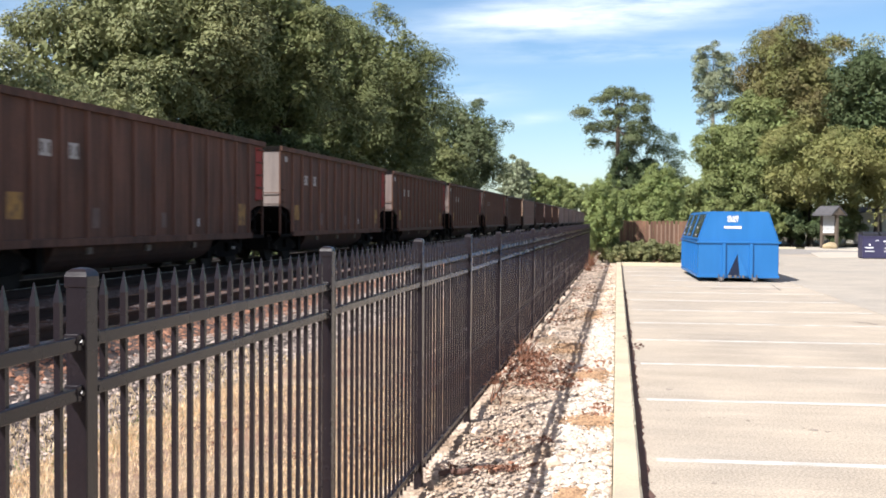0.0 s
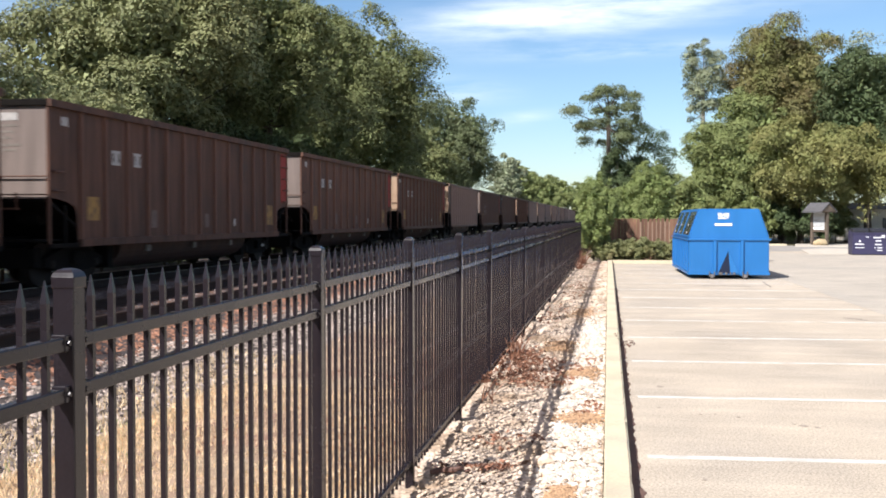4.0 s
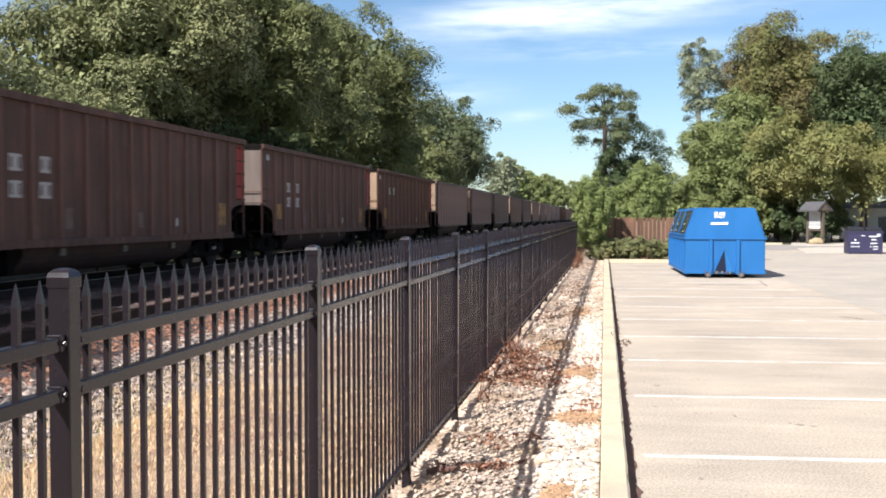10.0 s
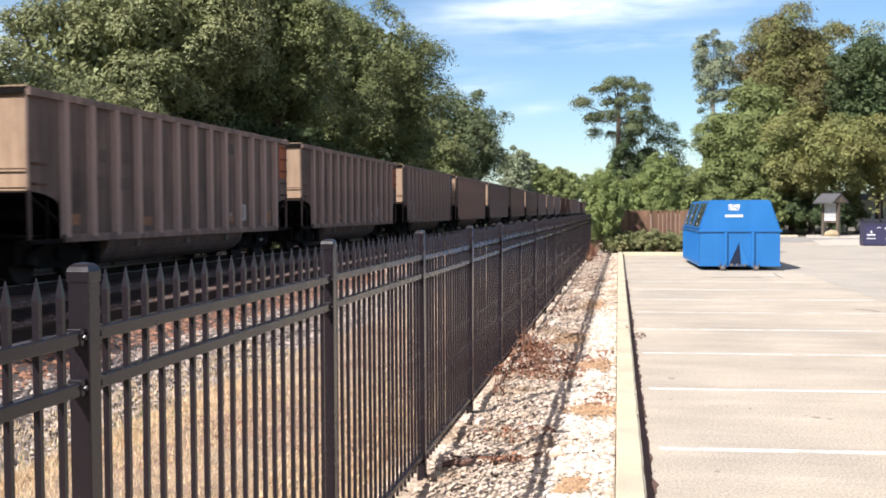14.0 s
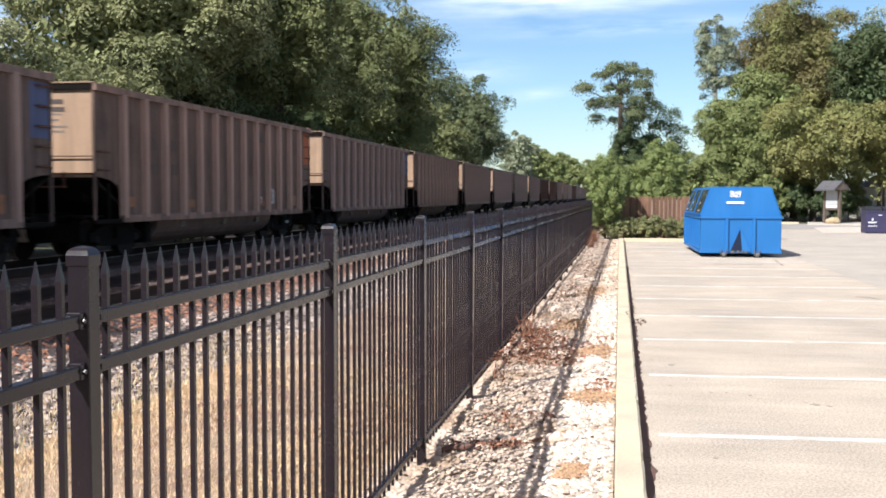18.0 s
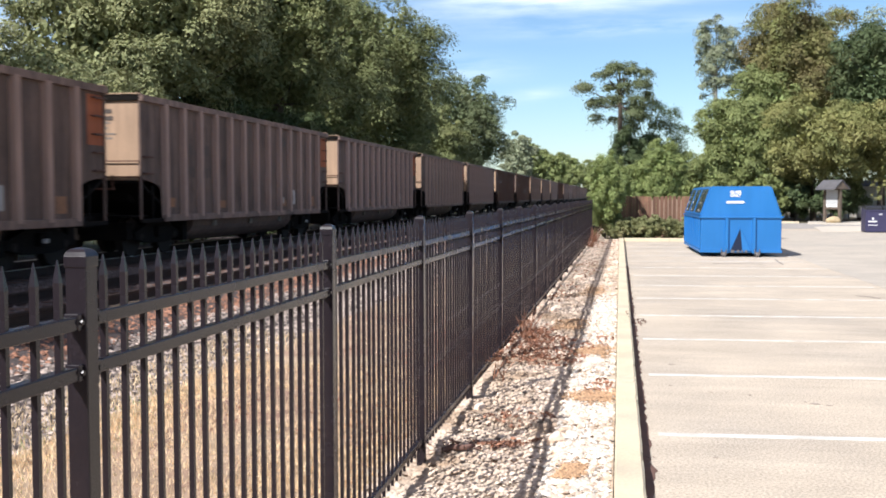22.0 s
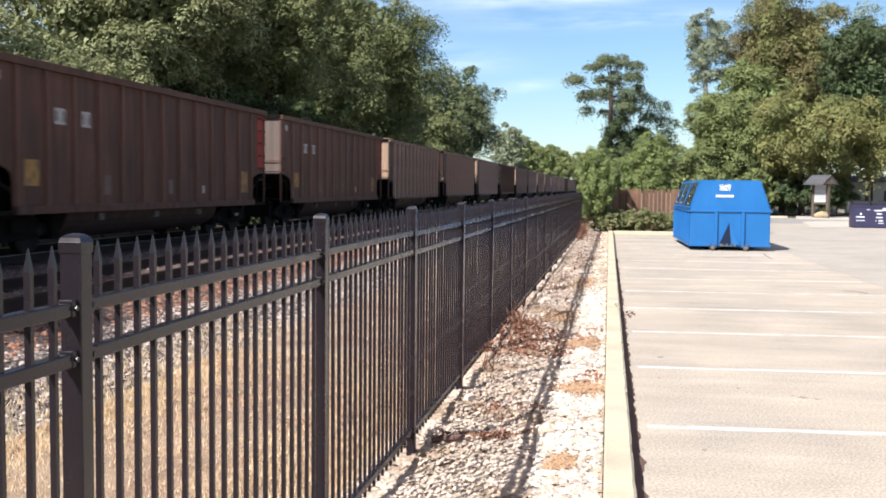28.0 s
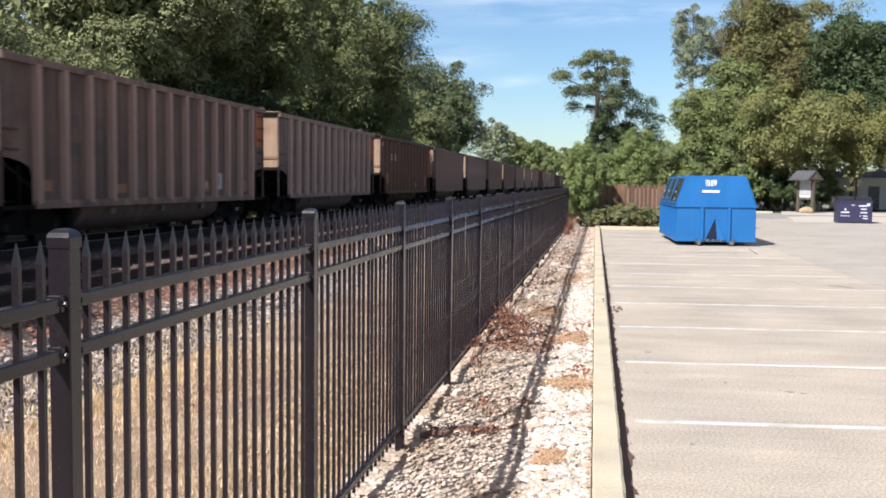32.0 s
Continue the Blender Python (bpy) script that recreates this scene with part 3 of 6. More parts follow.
def lot():
    bm = B()
    # the paved lot with a bay that ends at the planting bed
    prism(bm, [(0.18, -40), (70, -40), (70, 66.0), (30, 66.0), (22, 64.0), (14, 66.5), (7.4, 65.0), (7.4, 46.2), (0.18, 46.2)], "z", -0.25, 0.0)
    tagged(part("parking_lot", bm, M["lot"]), "sun-bleached tan concrete parking lot with faint stains", "parking lot", kind="structure")
    bm = B()
    box(bm, 6.5, 70, 62.0, 79.0, -0.25, -0.004)
    tagged(part("drive_lane", bm, M["asphalt"]), "grey asphalt drive lane at the lot's far side", "road", kind="structure")
    bm = B()
    box(bm, 5.75, 69.9, -39.9, 61.9, -0.2, 0.004)
    tagged(part("drive_aisle", bm, M["aisle"]), "greyer worn concrete drive aisle beside the stalls", "parking lot", kind="structure")
    # stall stripes, a little askew to the kerb
    y = 5.78
    for k in range(14):
        bm = B()
        w, x0, x1, sl = 0.055, 0.34, 5.6 + 0.05 * (k % 3), 0.062
        vs = [(x0, y - w + sl * 0), (x1, y - w + sl * (x1 - x0)), (x1, y + w + sl * (x1 - x0)), (x0, y + w)]
        prism(bm, vs, "z", 0.001, 0.005)
        tagged(part("parking_stripe", bm, M["stripe"]), "worn white painted stall line on concrete", "stripe", "stall lines", kind="structure")
        y += 2.93
    # kerb in poured lengths along the gravel, then across the end of the bay
    wear = random.Random(6)

    def kerb_piece(a, b, along):
        """A length of kerb with chipped, slightly wavering edges."""
        bm = B()
        pts = [(-0.02, -0.2), (-0.02, 0.135), (-0.005, 0.15), (0.165, 0.15), (0.185, 0.13), (0.195, -0.2)]
        n = max(2, round((b - a) / 0.12))
        rings = []
        for i in range(n + 1):
            w = a + (b - a) * i / n
            ring = []
            for q, (p, z) in enumerate(pts):
                chip = 0.004 if q in (1, 2) else 0.006 if q in (3, 4) else 0.0
                deep = 0.02 if q in (3, 4) and wear.random() < 0.07 else 0.0
                p, z = p - wear.uniform(0, chip) - deep * 0.6, z - wear.uniform(0, chip * 0.6) - deep * 0.5
                ring.append(bm.verts.new((p, w, z) if along == "y" else (w, 46.4 - p, z)))
            rings.append(ring)
        for r0, r1 in zip(rings, rings[1:]):
            for q in range(6):
                bm.faces.new((r0[q], r1[q], r1[(q + 1) % 6], r0[(q + 1) % 6]))
        bm.faces.new(rings[0]), bm.faces.new(rings[-1][::-1])
        bmesh.ops.recalc_face_normals(bm, faces=bm.faces[:])
        return bm
    k = tagged(new("kerb"), "pale yellowed concrete kerb along the gravel strip", "kerb", kind="structure")
    y = -9.0
    while y < 46.0:
        part("kerb_stone", kerb_piece(y, min(y + 3.05, 46.4) - 0.008, "y"), M["kerb"], k)
        y += 3.05
    k = tagged(new("kerb_end"), "pale concrete kerb before the planting bed", "kerb", kind="structure")
    for x in (0.2, 2.2, 4.2):
        part("kerb_stone", kerb_piece(x, x + 2.0 - 0.008, "x"), M["kerb"], k)
    k = tagged(new("kerb_far"), "pale concrete kerb along the drive lane", "kerb", kind="structure")
    for x in np.arange(7.5, 13.2, 1.9):
        bm = B()
        box(bm, x, x + 1.892, 78.8, 79.0, -0.2, 0.14, 0.02)
        part("kerb_stone", bm, M["kerb"], k)
    # pad under the notice board and a strip beside it
    bm = B()
    prism(bm, [(13.4, 76.5), (20.5, 74.5), (40, 74.5), (40, 81.5), (14.2, 81.0)], "z", -0.2, 0.10)
    tagged(part("kiosk_pad", bm, M["path"]), "pale concrete pad with a low kerb", "pavement", kind="structure")
    bm = B()
    prism(bm, [(11.3, 60.2), (34, 60.2), (34, 71.0), (14.2, 71.0), (12.4, 68.6)], "z", -0.2, 0.03)
    tagged(part("bin_pad", bm, M["padpale"]), "bright pale concrete slab under the bins", "pavement", kind="structure")
    # cracks and oil drips
    rng = random.Random(4)
    for x0, y0, n, dx, dy in ((4.91, 33.6, 11, -0.014, -0.27), (2.8, 31.36, 7, 0.22, 0.0), (4.75, 21.6, 5, 0.07, -0.10)):
        bm = B()
        p = [(x0, y0)]
        for _ in range(n):
            p.append((p[-1][0] + dx * rng.uniform(0.4, 1.6), p[-1][1] + dy * rng.uniform(0.2, 1.8)))
        w = 0.02 if n > 6 else 0.011
        near, far = [], []
        for x, y in p:
            near.append((x - w * (0.5 + rng.random()), y - w * (1 + 2 * rng.random())))
            far.append((x + w * (0.5 + rng.random()), y + w * (1 + 2 * rng.random())))
        ring = near + far[::-1]
        prism(bm, ring, "z", 0.001, 0.006)
        tagged(part("crack_seal", bm, M["crack"]), "dark jagged sealed crack in the concrete", "crack", kind="structure")
    for x, y, r in ((1.90, 10.25, 0.045), (2.02, 10.2, 0.03), (1.82, 10.33, 0.018), (1.32, 10.6, 0.02), (0.55, 11.0, 0.02), (0.62, 12.4, 0.05), (0.75, 8.0, 0.02), (0.95, 10.7, 0.018), (1.1, 10.72, 0.012)):
        bm = B()
        prism(bm, [(x + r * rng.uniform(0.5, 1.2) * math.cos(a), y + 1.3 * r * rng.uniform(0.4, 1.2) * math.sin(a)) for a in np.linspace(0, 6.28, 13)[:-1]], "z", 0.001, 0.004)
        tagged(part("oil_stain", bm, M["stain"]), "small dark oil spot on the concrete", "stain", kind="structure")


TRACKS = (-12.42, -8.10)


def track(cx, near):
    name = "track_near" if near else "track_main"
    t = tagged(new(name), "rusty railway track on timber ties" if near else "worn steel railway track under the coal train", "railway track", kind="structure")
    t.matrix_basis = pose(cx, 0, 0, 0, 0, -math.degrees(math.atan(TRACK_B)))
    prof = [(-0.07, 0.43), (-0.07, 0.445), (-0.012, 0.46), (-0.012, 0.565), (-0.036, 0.575), (-0.036, 0.606), (0.036, 0.606), (0.036, 0.575), (0.012, 0.565), (0.012, 0.46), (0.07, 0.445), (0.07, 0.43)]
    for s in (-0.755, 0.755):
        bm = B()
        prism(bm, [(s + p, q) for p, q in prof], "y", -120, 520)
        r = part("rail", bm, M["rail"], t)
        bm = B()
        box(bm, s - 0.03, s + 0.03, -120, 520, 0.606, 0.612)
        part("running_face", bm, M["railhead"] if not near else M["rail"], r, "bright worn steel running face" if not near else "")
    bm = B()
    box(bm, -1.3, 1.3, -0.115, 0.115, 0.26, 0.432, 0.012)
    tie = mesh_of(bm, "tie", M["tie"])
    y = 6.0
    for k in range(75 if near else 60):
        o = part("tie", tie, M["tie"], t)
        o.matrix_basis = pose(random.uniform(-0.06, 0.06), y, 0, 0, 0, random.uniform(-1.2, 1.2))
        y += 0.51
    bm = B()
    while y < 240:
        box(bm, -1.3 + random.uniform(-0.05, 0.05), 1.3, y - 0.115, y + 0.115, 0.26, 0.43)
        y += 0.51
    o = part("tie_row", bm, M["tie"], t)
    o["kind"] = "stuff"


# ---- steel picket fence ----
POST0, PITCH = 2.6415, 2.42
ANG = -math.degrees(math.atan(FENCE_B))


def fence():
    bm = B()
    box(bm, -0.032, 0.032, -0.032, 0.032, -0.25, 1.855, 0.004)
    post_me = mesh_of(bm, "shaft", M["fence"])
    bm = B()
    box(bm, -0.0352, 0.0352, -0.0352, 0.0352, 1.832, 1.866, 0.003)
    rings = []
    for hw, z in ((0.0345, 1.864), (0.030, 1.876), (0.021, 1.884), (0.006, 1.888)):
        rings.append([bm.verts.new((sx * hw, sy * hw, z)) for sx, sy in ((-1, -1), (1, -1), (1, 1), (-1, 1))])
    for lo, hi in zip(rings, rings[1:]):
        for k in range(4):
            bm.faces.new((lo[k], lo[(k + 1) % 4], hi[(k + 1) % 4], hi[k]))
    bm.faces.new(rings[-1])
    cap_me = mesh_of(bm, "cap", M["fence"])
    bm = B()
    box(bm, -0.022, 0.0225, 0.030, 0.060, -0.024, 0.024, 0.003)
    tube(bm, (0.022, 0.046, 0.0), (0.030, 0.046, 0.0), 0.009, 0.008, 6)
    br_me = mesh_of(bm, "bracket", M["fence"])
    # picket: square tube with a pressed spear point
    bm = B()
    w, wx = 0.0083, 0.0094
    for a, b, z0, z1 in ((1.0, 1.0, 0.09, 1.785), (1.0, 1.22, 1.785, 1.80), (1.22, 0.15, 1.80, 1.862)):
        lo = [bm.verts.new((sx * wx * min(a, 1), sy * w * a, z0)) for sx, sy in ((-1, -1), (1, -1), (1, 1), (-1, 1))]
        hi = [bm.verts.new((sx * wx * min(b, 1), sy * w * b, z1)) for sx, sy in ((-1, -1), (1, -1), (1, 1), (-1, 1))]
        for k in range(4):
            bm.faces.new((lo[k], lo[(k + 1) % 4], hi[(k + 1) % 4], hi[k]))
        bm.faces.new(lo[::-1]), bm.faces.new(hi)
    pk_me = mesh_of(bm, "picket", M["fence"])
    rails = []
    for z in (1.68, 1.537, 0.17):
        bm = B()
        box(bm, -0.019, 0.019, 0.035, PITCH - 0.035, z - 0.02, z + 0.02, 0.004)
        rails.append(mesh_of(bm, "rail", M["fence"]))
    f = thing("steel_fence", "black ornamental steel picket fence with spear tops", "fence")
    for k in range(-4, 25):
        y = POST0 + PITCH * k
        lean = (0.0, 0.25, -0.2, 0.1, 0.3, -0.15, 0.2)[k % 7] if k not in (0, 1) else 0.0
        p = part("post", post_me, None, f)
        p.matrix_basis = pose(fence_x(y), y, 0, 0, lean, ANG)
        part("cap", cap_me, None, p)
        for z in (1.68, 1.537, 0.17):
            for s in (1, -1):
                o = part("bracket", br_me, None, p)
                o.matrix_basis = Matrix.Translation((0, 0, z)) @ Matrix.Diagonal((1, s, 1, 1))
        if k == 24:
            break
        m = pose(fence_x(y), y, random.uniform(-0.004, 0.004), random.uniform(-0.08, 0.08), 0, ANG)
        for i, me in enumerate(rails):
            r = part("rail", me, None, f)
            r.matrix_basis = m
            if i:
                continue
            for q in range(19):
                at = pose(random.uniform(-0.001, 0.001), 0.121 + (PITCH - 0.242) / 18 * q, 0, 0, random.uniform(-0.15, 0.15), 0)
                part("picket", pk_me, None, r).matrix_basis = at


# ---- coal cars ----
CAR_PITCH, BODY, HALF = 16.2, 14.62, 1.6
# heights over the rail head
TOP, SILL, CUT = 3.75, 0.93, 1.78
RIBS = [-BODY / 2 + 1.22 + (BODY - 2.44) / 12 * k for k in range(13)]


def coal_car(kind, label):
    """One bathtub gondola; local origin on the rail head under its middle, it runs towards -y."""
    brown = kind == "brown"
    car = tagged(new("coal_car"), label, "railway car", "coal train cars")
    h = BODY / 2

    def p(name, bm, material, role="", lab="", parent=None, smooth=False):
        o = part(name, bm, material, parent or car, lab, smooth=smooth)
        if role:
            o["role"] = role
        return o
    # side sheets with a rounded cut-out over each end platform
    curve = [(0.0, 0.0), (0.35, -0.03), (0.72, -0.09), (0.96, -0.17), (1.06, -0.26), (1.09, -0.40), (1.10, -0.85)]
    edge = [(-h + a, CUT + 0.05 + b) for a, b in curve]
    pts = [(-h, TOP - 0.1)] + edge + [(-h + 1.10, SILL)] + [(h - 1.10, SILL)] + [(-a, b) for a, b in edge[::-1]] + [(h, TOP - 0.1)]
    for s in (1, -1):
        bm = B()
        prism(bm, pts, "x", s * (HALF - 0.10), s * (HALF - 0.085))
        p("side_sheet", bm, M["paint"], "body")
    # ribs
    bm = B()
    d = 0.065 if brown else 0.12
    wr = 0.065 if brown else 0.125
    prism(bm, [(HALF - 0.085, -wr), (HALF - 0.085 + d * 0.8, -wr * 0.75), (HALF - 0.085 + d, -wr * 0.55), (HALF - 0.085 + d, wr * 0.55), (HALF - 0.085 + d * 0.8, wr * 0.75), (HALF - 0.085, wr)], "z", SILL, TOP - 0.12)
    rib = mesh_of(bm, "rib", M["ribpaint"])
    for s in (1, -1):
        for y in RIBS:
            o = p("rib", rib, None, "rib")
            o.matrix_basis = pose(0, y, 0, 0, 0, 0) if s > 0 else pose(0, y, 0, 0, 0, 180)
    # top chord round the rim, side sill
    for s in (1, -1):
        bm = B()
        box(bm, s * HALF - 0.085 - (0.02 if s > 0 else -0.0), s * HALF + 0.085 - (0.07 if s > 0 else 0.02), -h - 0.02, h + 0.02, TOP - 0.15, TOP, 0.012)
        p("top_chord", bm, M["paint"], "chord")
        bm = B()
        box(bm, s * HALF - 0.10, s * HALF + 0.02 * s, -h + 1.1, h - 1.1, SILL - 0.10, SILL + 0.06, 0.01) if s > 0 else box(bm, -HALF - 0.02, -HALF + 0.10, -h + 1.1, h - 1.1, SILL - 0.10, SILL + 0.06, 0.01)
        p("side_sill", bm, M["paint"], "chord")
    for s in (1, -1):
        bm = B()
        a, b = sorted((s * (h - 0.10), s * (h + 0.03)))
        box(bm, -HALF + 0.07, HALF - 0.07, a, b, TOP - 0.13, TOP + 0.005, 0.012)
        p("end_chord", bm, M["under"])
        # thin pale plate stands in for the chord's sunlit top edge
        if not brown:
            bm = B()
            a, b = sorted((s * (h - 0.10), s * (h + 0.05)))
            box(bm, -HALF + 0.05, HALF - 0.05, a, b, TOP + 0.008, TOP + 0.035, 0.006)
            p("chord_cap", bm, M["endpaint"], "front")
        # end sheet and the slope below it
        bm = B()
        a, b = sorted((s * (h - 0.045), s * (h - 0.03)))
        box(bm, -HALF + 0.1, HALF - 0.1, a, b, CUT + 0.02, TOP - 0.13)
        p("end_sheet", bm, M["endpaint"], "front" if s < 0 else "rear")
        bm = B()
        prism(bm, [(s * (h - 0.05), CUT + 0.02), (s * (h - 1.9), SILL - 0.05), (s * (h - 1.9), SILL - 0.10), (s * (h - 0.05), CUT - 0.04)], "x", -HALF + 0.11, HALF - 0.11)
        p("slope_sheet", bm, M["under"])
        # corner posts
        for q in (1, -1):
            bm = B()
            a, b = sorted((s * (h - 0.055), s * (h + 0.005)))
            c, d2 = sorted((q * (HALF - 0.115), q * (HALF - 0.055)))
            box(bm, c, d2, a, b, SILL - 0.1, TOP - 0.13, 0.008)
            p("corner_post", bm, M["paint"], "body")
            # safety colour panel on the side, with grab irons
            bm = B()
            a, b = sorted((s * (h - 0.07), s * (h - (0.62 if brown else 0.70))))
            c, d2 = sorted((q * (HALF - 0.084), q * (HALF - 0.078)))
            if q * s > 0:
                box(bm, c, d2, a, b, (CUT + 0.16 if brown else CUT + 0.72), TOP - 0.2)
                p("safety_panel", bm, M["endpaint"], "flag")
            for k in range(5):
                bm = B()
                z = CUT + 0.18 + 0.38 * k
                if q * s < 0 and k > 1:
                    break
                x0, x1 = q * (HALF - 0.08), q * (HALF - 0.02)
                y0, y1 = s * (h - 0.10), s * (h - 0.52)
                tube(bm, (x1, y0, z), (x1, y1, z), 0.025, 0.025, 5)
                for yy in (y0, y1):
                    tube(bm, (x0, yy, z), (x1, yy, z), 0.016, 0.013, 5)
                p("grab_iron", bm, M["rustiron"])
            # stirrup post below the cut-out
            bm = B()
            a, b = sorted((s * (h - 0.62), s * (h - 0.67)))
            box(bm, *sorted((q * (HALF - 0.12), q * (HALF - 0.08))), a, b, SILL - 0.05, CUT - 0.1, 0.006)
            p("stirrup_post", bm, M["under"])
            bm = B()
            box(bm, *sorted((q * (HALF - 0.13), q * (HALF - 0.04))), *sorted((s * (h + 0.005), s * (h - 1.14))), SILL - 0.11, SILL - 0.02, 0.008)
            p("end_sill", bm, M["under"])
        # cross-over rails on the end
        for z in (CUT + 0.10, CUT + 0.46):
            bm = B()
            tube(bm, (-HALF + 0.1, s * (h + 0.03), z), (HALF - 0.1, s * (h + 0.03), z), 0.016, 0.016, 6)
            for x in (-HALF + 0.12, -0.5, 0.5, HALF - 0.12):
                tube(bm, (x, s * (h - 0.04), z), (x, s * (h + 0.03), z), 0.014, 0.014, 5)
            p("crossover_rail", bm, M["rustiron"])
        for k in range(2):
            bm = B()
            x0, x1 = (0.65, 1.25) if k else (-1.25, -0.65)
            box(bm, x0, x1, *sorted((s * (h - 0.9), s * (h + 0.02))), SILL + 0.02, SILL + 0.06, 0.006)
            p("platform", bm, M["under"])
        # draft gear and coupler
        bm = B()
        box(bm, -0.2, 0.2, *sorted((s * (h - 2.0), s * (h + 0.25))), SILL - 0.22, SILL + 0.10, 0.02)
        box(bm, -0.13, 0.13, *sorted((s * (h + 0.25), s * (h + 0.78))), SILL - 0.17, SILL + 0.06, 0.03)
        p("coupler", bm, M["under"])
        bm = B()
        tube(bm, (0.45, s * (h - 0.7), CUT - 0.35), (0.95, s * (h - 0.7), CUT - 0.35), 0.16, 0.16, 10)
        p("brake_cylinder", bm, M["under"])
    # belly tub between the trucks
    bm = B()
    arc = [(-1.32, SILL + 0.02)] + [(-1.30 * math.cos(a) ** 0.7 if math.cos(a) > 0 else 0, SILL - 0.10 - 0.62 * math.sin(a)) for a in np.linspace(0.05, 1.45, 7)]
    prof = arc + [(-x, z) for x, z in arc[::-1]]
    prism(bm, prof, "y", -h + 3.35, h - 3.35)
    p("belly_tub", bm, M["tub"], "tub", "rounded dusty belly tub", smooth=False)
    # tub brackets from the sill, pale for sunlit spots; a white bit paints sunlit brake gear by each rear truck
    bm = B()
    box(bm, 1.24, 1.345, -0.10, 0.10, SILL - 0.30, SILL - 0.15, 0.012)
    lug = mesh_of(bm, "tub_bracket", M["lugpaint"])
    bm = B()
    box(bm, 1.40, 1.46, -0.07, 0.07, SILL - 0.40, SILL - 0.32, 0.015)
    lever = mesh_of(bm, "brake_lever", M["mark"])
    for y in (-2.6, 0.1, 2.7):
        p("tub_bracket", lug, None, "", "pale bracket").matrix_basis = pose(0, y, 0)
    p("brake_lever", lever, None, "", "white bit for a sunlit spot on the brake gear").matrix_basis = pose(0, h - 2.15, 0)
    bm = B()
    box(bm, 1.415, 1.445, h - 2.17, h - 2.13, SILL - 0.34, SILL - 0.05, 0.004)
    p("lever_hanger", bm, M["under"])
    bm = B()
    box(bm, -HALF + 0.12, HALF - 0.12, -h + 1.8, h - 1.8, SILL - 0.07, SILL - 0.02)
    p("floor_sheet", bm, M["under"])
    # centre sill and brake rigging below the floor; added to block light there
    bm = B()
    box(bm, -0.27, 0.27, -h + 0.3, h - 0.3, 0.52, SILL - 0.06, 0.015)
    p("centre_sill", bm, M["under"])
    for s in (1, -1):
        bm = B()
        box(bm, -1.15, 1.15, *sorted((s * (h - 3.28), s * (h - 3.05))), 0.30, SILL - 0.06, 0.02)
        p("cross_bearer", bm, M["under"])
        bm = B()
        box(bm, -1.0, 1.0, *sorted((s * (h - 0.62), s * (h - 0.34))), 0.40, SILL - 0.12, 0.02)
        p("end_beam", bm, M["under"])
    # the load
    bm = B()
    n, m = 14, 5
    g = [[bm.verts.new((-HALF + 0.12 + (2 * HALF - 0.24) * i / (m - 1), -h + 0.06 + (2 * h - 0.12) * j / (n - 1), TOP - 0.42 + 0.25 * math.sin(math.pi * i / (m - 1)) * math.sin(math.pi * j / (n - 1)))) for i in range(m)] for j in range(n)]
    for a, b in zip(g, g[1:]):
        for k in range(m - 1):
            bm.faces.new((a[k], a[k + 1], b[k + 1], b[k]))
    p("coal_load", bm, M["coal"])
    # trucks
    for s in (1, -1):
        yc = s * (h - 1.75)
        bm = B()
        box(bm, -1.2, 1.2, yc - 0.2, yc + 0.2, 0.45, 0.72, 0.03)
        tr = p("truck", bm, M["under"])
        for q in (1, -1):
            bm = B()
            side = [(-1.15, 0.42), (-1.15, 0.58), (-0.45, 0.80), (0.45, 0.80), (1.15, 0.58), (1.15, 0.42), (0.5, 0.30), (-0.5, 0.30)]
            prism(bm, [(yc + a, b) for a, b in side], "x", q * 0.94, q * 1.08)
            p("side_frame", bm, M["under"], parent=tr)
        for k in (-0.89, 0.89):
            bm = B()
            for q in (1, -1):
                tube(bm, (q * 0.70, 0, 0), (q * 0.83, 0, 0), 0.457, 0.457, 20)
                tube(bm, (q * 0.66, 0, 0), (q * 0.70, 0, 0), 0.485, 0.485, 20)
                for a in range(3):
                    y, z = 0.05 * math.cos(a * 2.094), 0.05 * math.sin(a * 2.094)
                    tube(bm, (q * 1.1, y, z), (q * 1.125, y, z), 0.014, 0.014, 6)
            tube(bm, (-1.1, 0, 0), (1.1, 0, 0), 0.085, 0.085, 10)
            o = p("wheelset", bm, M["wheel"], parent=tr)
            o["axle"] = yc + k
            o.matrix_basis = pose(0, yc + k, 0.457)
    # stencils high on the front end sheet: a plate and rows of small print
    rows = ((0.66, 3.42, 0.40, 0.15),) if brown else ((0.66, 3.38, 0.34, 0.10), (0.66, 3.22, 0.40, 0.10))
    for x, z, w, hh in rows:
        bm = B()
        box(bm, x - w / 2, x + w / 2, -h + 0.024, -h + 0.032, z - hh / 2, z + hh / 2)
        p("end_stencil", bm, M["markdark"] if not brown else M["mark"], "", "small stencilled bar")
    bm = B()
    for x0, x1, z in ((0.50, 0.86, 3.24), (0.50, 0.78, 3.12), (0.50, 0.72, 3.00), (0.52, 0.92, 2.86), (0.52, 0.84, 2.76)):
        box(bm, x0, x1, -h + 0.025, -h + 0.031, z - 0.022, z + 0.022)
    p("end_print", bm, M["lugpaint"], "", "faded rows of small print")
    # brake step hanging below the front end
    bm = B()
    box(bm, -0.9, 0.9, -h - 0.10, -h + 0.0, CUT - 0.20, CUT - 0.16, 0.006)
    for x in (-0.85, -0.3, 0.3, 0.85):
        box(bm, x - 0.02, x + 0.02, -h - 0.05, -h - 0.02, CUT - 0.17, CUT + 0.14, 0.004)
    p("brake_step", bm, M["rustiron"], "", "rusty hanging brake step")
